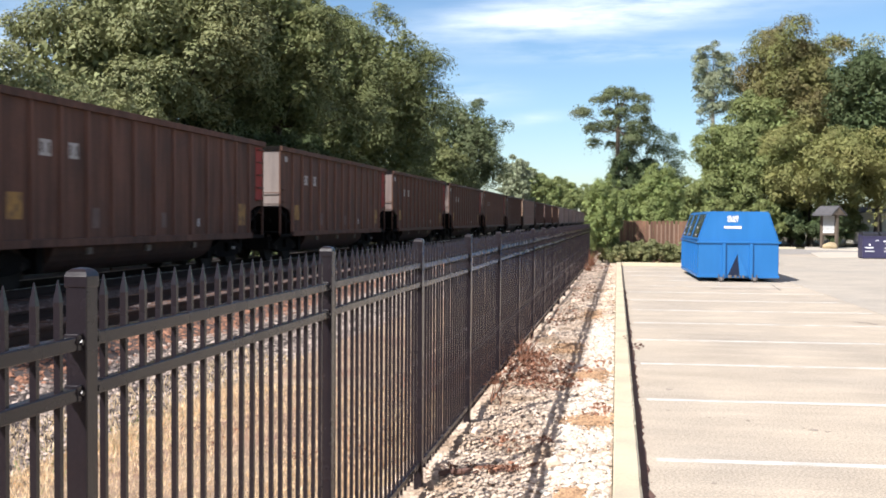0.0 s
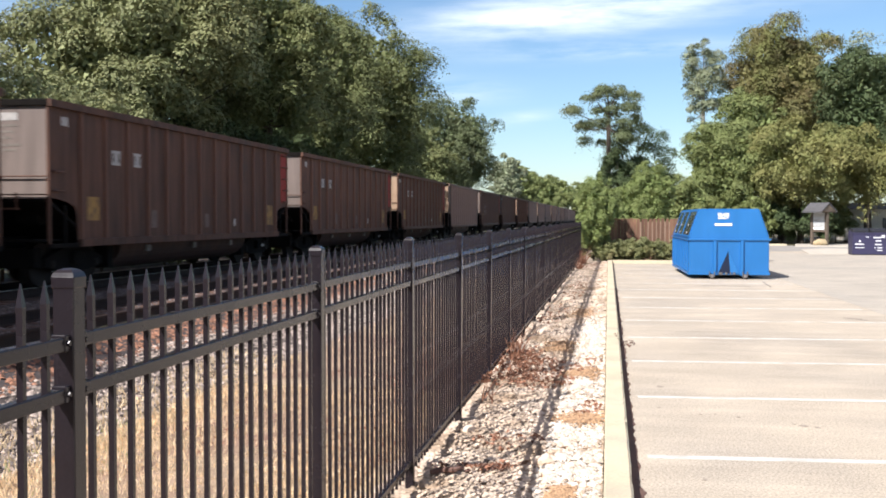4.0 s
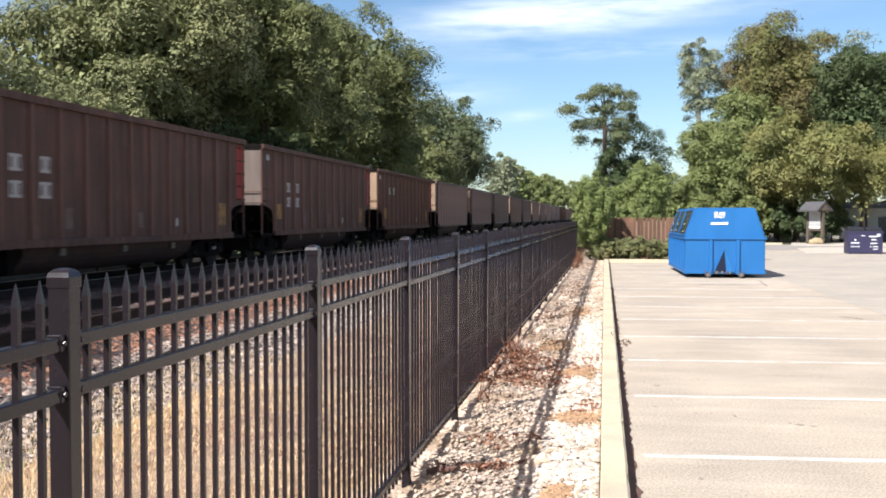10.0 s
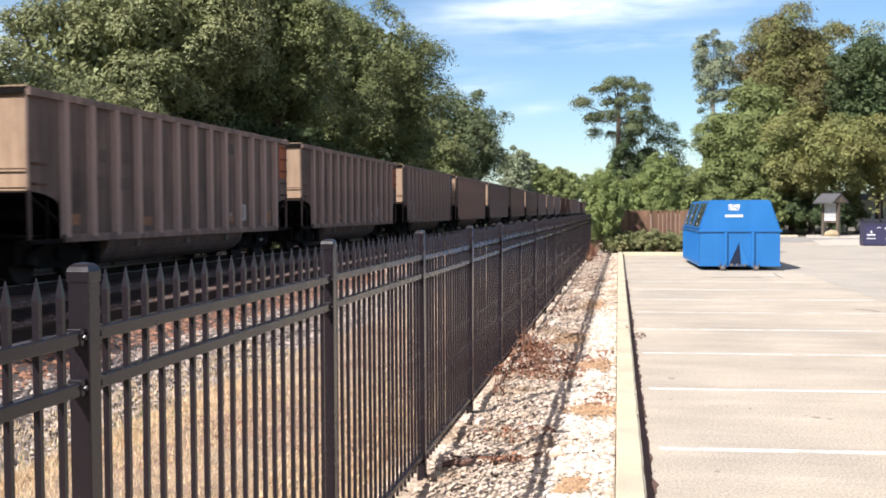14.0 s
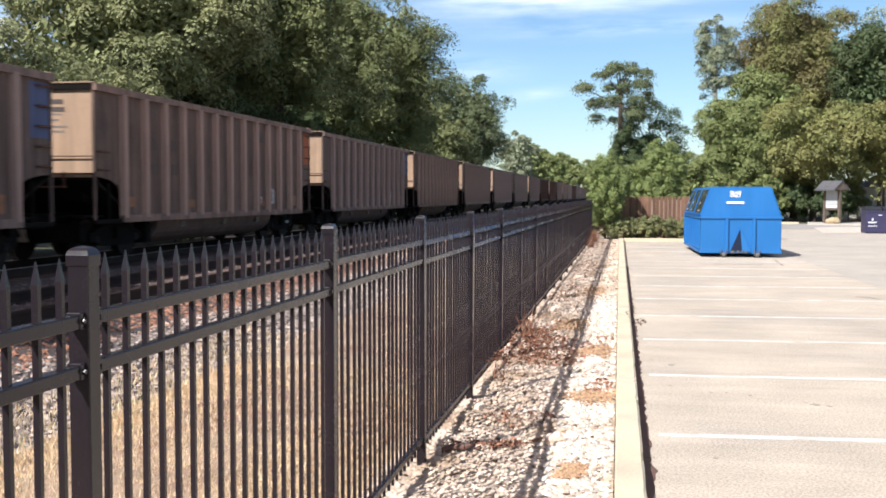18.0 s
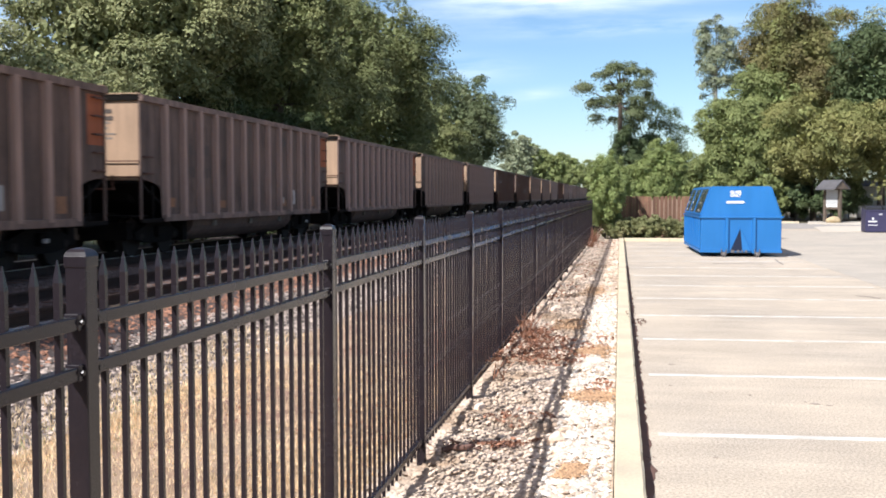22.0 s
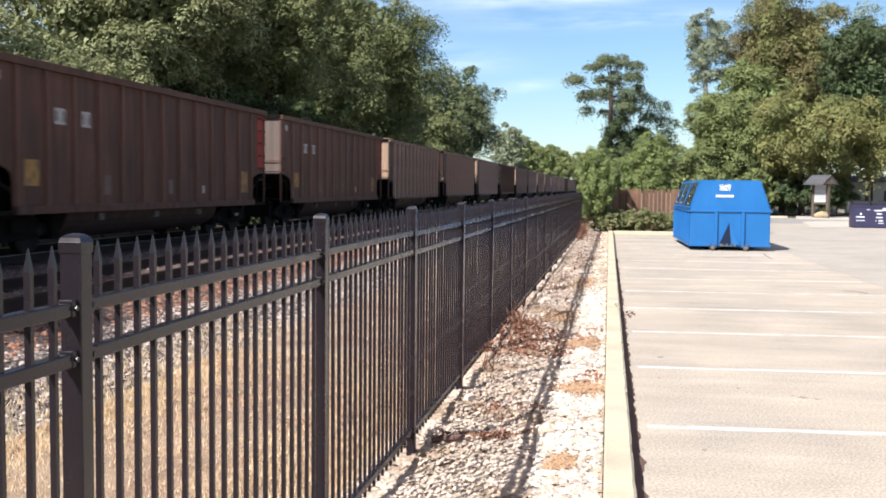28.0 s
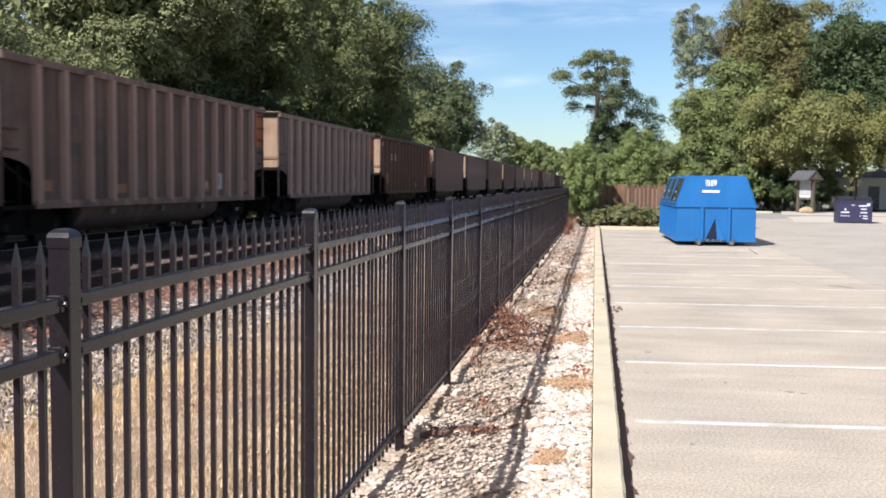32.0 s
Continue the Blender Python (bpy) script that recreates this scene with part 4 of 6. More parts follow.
    # markings: plain panels and bars
    def mark(y, z, w, hh, material, lab="", bars=0, sides=(1, -1)):
        for q in sides:
            bm = B()
            box(bm, *sorted((q * (HALF - 0.0835), q * (HALF - 0.079))), q * y - w / 2, q * y + w / 2, z - hh / 2, z + hh / 2)
            o = p("marking", bm, M[material], "", lab)
            if bars:
                for b in range(bars):
                    bm = B()
                    c = -w * 0.32 + w * 0.64 * b / max(1, bars - 1)
                    box(bm, *sorted((q * (HALF - 0.0795), q * (HALF - 0.0775))), q * y + c - w * 0.085, q * y + c + w * 0.085, z - hh * 0.32, z + hh * 0.32)
                    p("marking_bar", bm, M["markdark"], "", "", parent=o)
    mid = (RIBS[1] + RIBS[2]) / 2
    mid2 = (RIBS[2] + RIBS[3]) / 2
    if kind == "brown":
        za = 2.45 if "four" in label else 2.75
        mark(mid, za, 0.40, 0.32, "mark", "white stencilled square", 2)
        mark(mid2, za, 0.36, 0.32, "mark", "white stencilled square", 2)
    if kind == "brown" and "four" in label:
        mark(mid, 1.95, 0.40, 0.32, "mark", "white stencilled square", 2)
        mark(mid2, 1.95, 0.42, 0.32, "mark", "white stencilled square", 2)
    if kind == "grey":
        for c in (mid, mid2):
            for z, n in ((2.62, 2), (2.05, 3)):
                for i in range(n):
                    mark(c + 0.17 * (i - (n - 1) / 2), z, 0.085, 0.27, "markdark", "faded dark stencil bar")
        mark((RIBS[-4] + RIBS[-3]) / 2, 1.40, 0.30, 0.46, "mark", "white data panel", 1)
        mark((RIBS[-5] + RIBS[-4]) / 2, 3.18, 0.50, 0.30, "markdark", "dull dark repaint patch", 0, (1,))
        for j in (-5, 3):
            mark((RIBS[j] + RIBS[j + 1]) / 2, 1.22, 0.46, 0.20, "orange", "faded orange reflector", 0, (1,))
    if kind == "brown":
        mark((RIBS[0] + RIBS[1]) / 2, 1.62, 0.50, 0.50, "ochre", "faded ochre painted panel")
        mark((RIBS[-2] + RIBS[-1]) / 2, 1.52, 0.52, 0.62, "ochre", "faded ochre painted panel")
        mark((RIBS[3] + RIBS[4]) / 2 - 0.15, 1.40, 0.30, 0.42, "chalk", "chalky faded data panel", 0, (1,))
        mark((RIBS[6] + RIBS[7]) / 2, 1.36, 0.26, 0.36, "chalk", "chalky faded data panel", 0, (1,))
        mark(-h + 0.62, 3.36, 0.26, 0.18, "mark", "small white placard", 0, (1,))
    else:
        mark((RIBS[0] + RIBS[1]) / 2 - 0.1, 1.28, 0.38, 0.22, "orange", "faded orange reflector", 0, (1,))
        mark((RIBS[-2] + RIBS[-1]) / 2, 1.26, 0.40, 0.34, "orange", "faded orange reflector", 0, (1,))
    mark((RIBS[8] + RIBS[9]) / 2, 1.30, 0.14, 0.2, "mark", "small white data panel", 0, (1,))
    return car


# body paint, front end, safety panel, by the car's place in the train
BROWNS = ((0.135, 0.066, 0.044), (0.117, 0.058, 0.040), (0.140, 0.073, 0.050), (0.125, 0.061, 0.041))
GREYS = ((0.196, 0.131, 0.106), (0.205, 0.141, 0.116), (0.187, 0.127, 0.106), (0.205, 0.132, 0.102))
TANS, PALE = (0.42, 0.285, 0.190), (0.27, 0.225, 0.205)
RED, ORANGE, BLUE = (0.33, 0.045, 0.035), (0.37, 0.105, 0.04), (0.10, 0.12, 0.22)
PLAN = {-3: "br", -2: "br", -1: "br", 0: "bpr", 1: "bpr", 2: "bpr", 3: "bpr", 4: "br", 5: "go", 6: "fpr", 7: "fpr", 8: "br", 9: "go", 10: "go", 11: "gb", 12: "go", 13: "gb",
        14: "go", 15: "go", 16: "go", 17: "go", 18: "gb", 19: "br", 20: "bpr", 21: "go", 22: "go", 23: "go", 24: "br"}
CARS = []
Y00 = 31.28


def run(t):
    """Metres that the train has come by t seconds."""
    return 0.0231 + 11.3246 * t + 5.868e-3 * t * t + 6.556e-5 * t ** 3


def place_car(k, s):
    y = Y00 + BODY / 2 + CAR_PITCH * k - s
    return pose(-12.42 + TRACK_B * y, y, 0.612, 0, 0, -math.degrees(math.atan(TRACK_B)))


def graffiti(car, k):
    """Pale spray loops low on the side of one car, thin white ones on the red panel of another."""
    h = BODY / 2
    if k == 11:
        loops = [(-h + 2.05, 1.55, 0.16, 0.42), (-h + 2.40, 1.35, 0.20, 0.28), (-h + 2.75, 1.6, 0.13, 0.46), (-h + 3.05, 1.3, 0.16, 0.22)]
        w, x = 0.05, HALF - 0.076
    else:
        loops = [(h - 0.42, 2.9, 0.10, 0.22), (h - 0.34, 2.5, 0.09, 0.25), (h - 0.40, 2.12, 0.08, 0.14)]
        w, x = 0.02, HALF - 0.074
    for cy, cz, ry, rz in loops:
        bm = B()
        n = 16
        a, c = [], []
        for i in range(n):
            t = 2 * math.pi * i / n
            for ring, g in ((a, 0.0), (c, w)):
                ring.append(bm.verts.new((x, cy + (ry - g) * math.cos(t) + 0.03 * math.sin(3 * t), cz + (rz - g) * math.sin(t))))
        for i in range(n):
            bm.faces.new((a[i], a[(i + 1) % n], c[(i + 1) % n], c[i]))
        part("graffiti", bm, M["spray"], car, "pale sprayed graffiti loop")


def train():
    rng = random.Random(8)
    proto = {"b": coal_car("brown", "rust-brown coal gondola car with dark grime and a red panel"),
             "f": coal_car("brown", "rust-brown coal gondola with four white stencil squares"),
             "g": coal_car("grey", "dusty grey ribbed coal gondola car with an orange panel")}
    used = set()
    for k in range(-3, 44):
        code = PLAN.get(k) or rng.choice(("go", "go", "go", "br", "go", "gb"))
        if code[0] in used:
            car = copy_thing(proto[code[0]], place_car(k, 0))
        else:
            car = proto[code[0]]
            used.add(code[0])
            car.matrix_basis = place_car(k, 0)
        if code.endswith("b"):
            car["label"] = "dusty grey ribbed coal gondola car with a blue panel"
        body = rng.choice(BROWNS if code[0] in "bf" else GREYS)
        v = rng.uniform(0.9, 1.1)
        if code[0] == "f":
            body = (0.130, 0.069, 0.051)
        front = {0: PALE, 1: (0.20, 0.155, 0.14), 20: (0.17, 0.128, 0.108)}.get(k, (0.205, 0.160, 0.140)) if "p" in code else TANS
        flag = {"r": RED, "o": ORANGE, "b": BLUE}[code[-1]] if code != "b" else RED
        alpha = rng.random()
        # tone by part: ribs lifted, panels lowered; dirt and rib shade in colour
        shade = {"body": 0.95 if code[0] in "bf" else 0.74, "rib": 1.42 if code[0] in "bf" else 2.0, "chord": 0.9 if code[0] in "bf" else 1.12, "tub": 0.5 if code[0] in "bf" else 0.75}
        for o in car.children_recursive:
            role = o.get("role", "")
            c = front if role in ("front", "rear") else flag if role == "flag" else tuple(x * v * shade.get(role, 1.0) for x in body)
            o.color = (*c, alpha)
        CARS.append((k, car))
        if k in (11, 7):
            graffiti(car, k)


# ---- things on the lot ----
def dumpster():
    L, W2 = 6.4, 1.33
    d = thing("recycling_dumpster", "bright blue steel recycling dumpster with sloped hood", "dumpster", at=pose(3.99, 34.9, 0, 0, 0, 1.2))
    # local: front at y = 0, body behind it
    z0, z1, z2 = 0.16, 1.33, 2.36
    bm = B()
    box(bm, -W2 + 0.03, W2 - 0.03, 0.02, L, z0, z1, 0.012)
    part("body", bm, M["blue"], d)
    bm = B()
    t = 0.945
    lo = [(-W2 + 0.02, 0.03), (W2 - 0.02, 0.03), (W2 - 0.02, L - 0.03), (-W2 + 0.02, L - 0.03)]
    hi = [(-t, 0.10), (t, 0.10), (t, L - 0.1), (-t, L - 0.1)]
    a = [bm.verts.new((*q, z1)) for q in lo]
    b = [bm.verts.new((*q, z2)) for q in hi]
    for k in range(4):
        bm.faces.new((a[k], a[(k + 1) % 4], b[(k + 1) % 4], b[k]))
    bm.faces.new(a[::-1]), bm.faces.new(b)
    bmesh.ops.bevel(bm, geom=bm.edges[:], offset=0.015, segments=2, affect="EDGES")
    hood = part("hood", bm, M["blue"], d)
    for s in (-1, 1):
        def on(y, u, o=0.0):
            """A place on the sloped side: u from the belt to the ridge, o out of it."""
            x = (W2 - 0.02) + (t - W2 + 0.02) * u
            n = Vector((z2 - z1, 0, W2 - 0.02 - t)).normalized() * o
            return Vector((s * (x + n.x), y, z1 + (z2 - z1) * u + n.z))
        for y0, wid in ((0.22, 2.35), (2.75, 1.7), (4.6, 1.6)):
            bm = B()
            q = [on(y0, 0.10, 0.012), on(y0 + wid, 0.10, 0.012), on(y0 + wid, 0.92, 0.012), on(y0, 0.92, 0.012)]
            q2 = [on(y0, 0.10, 0.03), on(y0 + wid, 0.10, 0.03), on(y0 + wid, 0.92, 0.03), on(y0, 0.92, 0.03)]
            va, vb = [bm.verts.new(v) for v in q], [bm.verts.new(v) for v in q2]
            for k in range(4):
                bm.faces.new((va[k], va[(k + 1) % 4], vb[(k + 1) % 4], vb[k]))
            bm.faces.new(va), bm.faces.new(vb)
            bmesh.ops.recalc_face_normals(bm, faces=bm.faces[:])
            ha = part("hatch", bm, M["hatch"], hood, "dark plastic loading flap")
            for ya, yb, ua, ub in ((y0 - 0.04, y0 + 0.02, 0.06, 0.96), (y0 + wid - 0.02, y0 + wid + 0.04, 0.06, 0.96), (y0, y0 + wid, 0.90, 0.96), (y0, y0 + wid, 0.06, 0.12)):
                bm = B()
                va, vb = [bm.verts.new(on(yy, u, 0.0)) for yy, u in ((ya, ua), (yb, ua), (yb, ub), (ya, ub))], [bm.verts.new(on(yy, u, 0.045)) for yy, u in ((ya, ua), (yb, ua), (yb, ub), (ya, ub))]
                for k in range(4):
                    bm.faces.new((va[k], va[(k + 1) % 4], vb[(k + 1) % 4], vb[k]))
                bm.faces.new(va), bm.faces.new(vb)
                bmesh.ops.recalc_face_normals(bm, faces=bm.faces[:])
                part("frame_bar", bm, M["blue"], hood)
            for k, (yy, u) in enumerate(((y0 + 1.1, 0.2), (y0 + 1.45, 0.45))):
                bm = B()
                c = on(yy, u, 0.035)
                box(bm, c.x - 0.012, c.x + 0.012, c.y - 0.05, c.y + 0.05, c.z - 0.03, c.z + 0.03)
                part("sticker", bm, M["paper"], ha, "white sticker")
    # belt, bottom rail, side stakes
    for nm, za, zb, out in (("belt", z1 - 0.035, z1 + 0.03, 0.03), ("bottom_rail", z0 - 0.02, z0 + 0.07, 0.004)):
        for x0, x1, y0, y1 in ((-W2 - out, W2 + out, -out, 0.05), (-W2 - out, W2 + out, L - 0.05, L + out), (-W2 - out, -W2 + 0.05, 0.051, L - 0.051), (W2 - 0.05, W2 + out, 0.051, L - 0.051)):
            bm = B()
            box(bm, x0, x1, y0, y1, za, zb, 0.01)
            part(nm, bm, M["blue"], d)
    for s in (-1, 1):
        for k in range(9):
            bm = B()
            y = 0.35 + 0.715 * k
            a, b = sorted((s * (W2 - 0.04), s * (W2 + 0.025)))
            box(bm, a, b, y - 0.045, y + 0.045, z0 + 0.1, z1 - 0.05, 0.008)
            part("side_stake", bm, M["blue"], d)
    # front: two uprights with an A-shaped pull recess between them
    for x in (-0.46, 0.42):
        bm = B()
        box(bm, x - 0.05, x + 0.05, -0.06, 0.03, z0 - 0.04, z1 - 0.04, 0.012)
        part("upright", bm, M["blue"], d)
    # pull pocket: a flat three-sided plate coloured as the hollow's shade, one lit cheek, a hook and its pins
    bm = B()
    prism(bm, [(-0.02, 0.97), (0.31, z0 + 0.03), (-0.35, z0 + 0.03)], "y", -0.006, 0.012)
    part("pocket_back", bm, M["recess"], d, "flat dark blue plate for the pull pocket's shade")
    bm = B()
    v = [bm.verts.new(q) for q in ((-0.02, -0.008, 0.95), (0.30, -0.055, z0 + 0.04), (0.30, -0.008, z0 + 0.04), (0.05, -0.010, z0 + 0.04))]
    for q in ((0, 1, 3), (0, 2, 1), (0, 3, 2), (1, 2, 3)):
        bm.faces.new([v[k] for k in q])
    bmesh.ops.recalc_face_normals(bm, faces=bm.faces[:])
    part("pocket_cheek", bm, M["blue"], d)
    for q in (-1, 1):
        bm = B()
        prism(bm, [(-0.02, 1.02), (q * 0.37 - 0.02, z0 + 0.03), (q * 0.33 - 0.02, z0 + 0.03), (-0.02, 0.95)], "y", -0.03, 0.03)
        part("pocket_rim", bm, M["blue"], d)
    for xa, xb in ((-0.33, -0.21), (-0.13, -0.05), (0.02, 0.07), (0.13, 0.20)):
        bm = B()
        box(bm, xa, xb, -0.08, -0.02, z0 - 0.02, z0 + 0.07, 0.012)
        part("hook_lug", bm, M["caster"], d, "worn steel hook lug")
    for x in (-0.56, 0.52):
        for y in (-0.06, L - 0.4):
            bm = B()
            tube(bm, (x - 0.05, y, 0.085), (x + 0.05, y, 0.085), 0.085, 0.085, 14)
            w = part("roller", bm, M["caster"], d)
            for xa in (x - 0.09, x + 0.065):
                bm = B()
                box(bm, xa, xa + 0.025, y - 0.05, y + 0.05, 0.06, 0.26, 0.006)
                part("fork_plate", bm, M["caster"], w)
    for x in (-0.56, 0.52):
        bm = B()
        box(bm, x - 0.06, x + 0.06, 0.1, L - 0.1, 0.06, z0, 0.01)
        part("skid", bm, M["caster"], d)
    # lettering on the hood's front, leaning with it
    lean = math.degrees(math.atan2(0.07, z2 - z1))
    for text, z, size in (("GLASS", 2.165, 0.105), ("ONLY", 2.055, 0.105)):
        cu = bpy.data.curves.new("lettering", "FONT")
        cu.body, cu.size, cu.align_x, cu.align_y, cu.extrude, cu.offset = text, size * 1.25, "CENTER", "CENTER", 0.003, 0.006
        ob = new("lettering", cu)
        dg = bpy.context.evaluated_depsgraph_get()
        me = bpy.data.meshes.new_from_object(ob.evaluated_get(dg))
        bpy.data.objects.remove(ob)
        me.materials.clear()
        me.materials.append(M["letter"])
        o = part("lettering", me, None, hood, "white painted words")
        o.matrix_basis = pose(-0.18, 0.03 + (z - z1) * 0.07 - 0.012, z, 90 - lean, 0, 0)
    bm = B()
    box(bm, -0.47, 0.10, 0.03 + 0.45 * 0.07 - 0.02, 0.06, 1.79, 1.87)
    part("lettering_bar", bm, M["letter"], hood, "white painted bar")


def board_fence():
    f = thing("wooden_fence", "weathered red-brown cedar privacy fence with gaps", "fence")
    x, k = -0.35, 0
    rng = random.Random(5)
    while x < 6.9:
        w = rng.uniform(0.135, 0.15)
        bm = B()
        z1 = 2.04 - 0.006 * x + rng.uniform(-0.015, 0.015)
        y = 48.6 + 0.06 * x
        prism(bm, [(x, 0.02), (x + w, 0.02), (x + w, z1 - 0.03), (x + w - 0.03, z1), (x + 0.03, z1), (x, z1 - 0.03)], "y", y, y + 0.02)
        part("board", bm, M["board"], f)
        # pale strips in the gaps stand in for light between the boards
        if x > 1.3:
            bm = B()
            gap = rng.choice((0.012, 0.05, 0.07, 0.075))
            box(bm, x + w + 0.001, x + w + gap - 0.001, y + 0.004, y + 0.016, 0.25, z1 - 0.16)
            if gap > 0.02:
                part("batten", bm, M["batten"], f, "pale strip painted for light in the gap")
            x += gap
        x += w + (0.008 if x < 1.3 else 0.0)
    for z in (0.35, 1.05, 1.72):
        bm = B()
        prism(bm, [(-0.4, 48.6 + 0.032 - 0.024), (7.0, 48.6 + 0.032 + 0.42), (7.0, 48.6 + 0.06 + 0.42), (-0.4, 48.6 + 0.06 - 0.024)], "z", z, z + 0.09)
        part("stringer", bm, M["board"], f)
    for x in (-0.3, 2.1, 4.5, 6.7):
        bm = B()
        box(bm, x - 0.05, x + 0.05, 48.67 + 0.06 * x, 48.77 + 0.06 * x, -0.1, 1.95, 0.008)
        part("fence_post", bm, M["board"], f)


def kiosk():
    k = thing("notice_board", "brown timber notice board under a grey shingled gable roof", "notice board", at=pose(15.35, 77.9, 0.10, 0, 0, -58))
    for x in (-0.74, 0.74):
        bm = B()
        box(bm, x - 0.10, x + 0.10, -0.10, 0.10, 0, 2.5, 0.015)
        part("post", bm, M["kwood"], k)
    bm = B()
    box(bm, -0.64, 0.64, -0.05, 0.05, 0.95, 2.45, 0.01)
    b = part("board", bm, M["kwood"], k)
    bm = B()
    box(bm, -0.57, 0.57, -0.075, -0.052, 1.35, 2.38, 0.006)
    part("panel", bm, M["paper"], b, "grey-green notice panel")
    bm = B()
    box(bm, -0.55, 0.55, -0.085, -0.055, 1.12, 1.33, 0.004)
    part("notice", bm, M["bright"], b, "white notice strip")
    # gable roof, ridge across the board's front
    for s in (-1, 1):
        bm = B()
        prism(bm, [(0, 3.10), (s * 0.74, 2.45), (s * 0.74, 2.37), (0, 3.02)], "x", -0.98, 0.98)
        r = part("roof_slope", bm, M["shingle"], k)
        for i in range(6):
            bm = B()
            u0, u1 = i / 6, (i + 1) / 6 + 0.02
            prism(bm, [(s * 0.74 * (1 - u0), 2.45 + 0.65 * u0 + 0.022), (s * 0.74 * (1 - u1), 2.45 + 0.65 * u1 + 0.008), (s * 0.74 * (1 - u1), 2.45 + 0.65 * u1), (s * 0.74 * (1 - u0), 2.45 + 0.65 * u0)], "x", -0.99, 0.99)
            part("shingle_course", bm, M["shingle"], r)
    for x in (-0.90, 0.90):
        bm = B()
        prism(bm, [(-0.62, 2.45), (0.62, 2.45), (0, 3.0)], "x", x - 0.03, x + 0.03)
        part("gable_board", bm, M["kwood"], k)
    bm = B()
    for x in (-0.74, 0.74):
        prism(bm, [(-0.55, 2.42), (0.55, 2.42), (0.55, 2.5), (-0.55, 2.5)], "x", x - 0.06, x + 0.06)
    part("brace", bm, M["kwood"], k)
    bm = B()
    bmesh.ops.create_icosphere(bm, subdivisions=3, radius=1)
    for v in bm.verts:
        v.co *= 1 + 0.18 * noise.noise(v.co * 1.7)
        v.co = Vector((v.co.x * 0.55, v.co.y * 0.4, 0.10 + max(-0.05, v.co.z * 0.30 + 0.16)))
    o = part("boulder", bm, M["boulder"], None, smooth=True)
    o.matrix_basis = pose(15.25, 76.95, 0, 0, 0, 20)
    tagged(o, "rounded tan boulder on the pad below the notice board", "rock")


def purple_bin(x, y, rz, bars):
    d = thing("plastics_bin", "dark purple recycling bin with white print and black lids", "recycling bin", "purple recycling bins", pose(x, y, 0, 0, 0, rz))
    w, dp, h = 1.80, 1.3, 1.34
    bm = B()
    prism(bm, [(0.0, 0.04), (0.0, h - 0.12), (dp, h + 0.02), (dp, 0.04)], "x", -w / 2, w / 2)
    bmesh.ops.bevel(bm, geom=bm.edges[:], offset=0.02, segments=2, affect="EDGES")
    b = part("body", bm, M["purple"], d)
    bm = B()
    box(bm, -w / 2 - 0.03, w / 2 + 0.03, -0.03, 0.03, h - 0.16, h - 0.08, 0.01)
    part("rim", bm, M["purple"], d)
    for s in (-1, 1):
        bm = B()
        prism(bm, [(0.06, h - 0.10), (0.06, h + 0.02), (0.5, h + 0.16), (dp, h + 0.14), (dp, h + 0.03)], "x", *sorted((s * 0.04, s * (w / 2 - 0.04))))
        part("lid", bm, M["lid"], d, "black plastic lid")
    for bx, bz, bw, bh in bars:
        bm = B()
        box(bm, 0.88 * bx - bw * 0.4, 0.88 * bx + bw * 0.4, -0.008, 0.004, bz - bh * 0.36, bz + bh * 0.36)
        part("print", bm, M["letter"], b, "white printed bar")
    for x0 in (-0.8, 0.8):
        for y0 in (0.2, dp - 0.2):
            bm = B()
            tube(bm, (x0 - 0.03, y0, 0.05), (x0 + 0.03, y0, 0.05), 0.05, 0.05, 10)
            part("caster", bm, M["caster"], d)


def shed():
    s = thing("white_building", "low white-sided building behind the trees", "building", at=pose(22.0, 97.5, 0, 0, 0, 0))
    bm = B()
    box(bm, 0, 13.0, 0, 6, 0, 2.9, 0.01)
    part("wall", bm, M["whitewall"], s)
    for k in range(12):
        bm = B()
        box(bm, -0.012, 13.012, -0.014, 0.0, 0.24 * k, 0.24 * k + 0.225)
        part("siding_board", bm, M["whitewall"], s)
    bm = B()
    prism(bm, [(-0.4, 2.9), (3.0, 3.5), (6.4, 2.9)], "x", -0.3, 13.3)
    part("roof", bm, M["shingle"], s)
    for x in (2.7, 8.4):
        bm = B()
        box(bm, x, x + 1.0, -0.03, 0.0, 0.02, 2.1, 0.01)
        part("door", bm, M["hatch"], s)


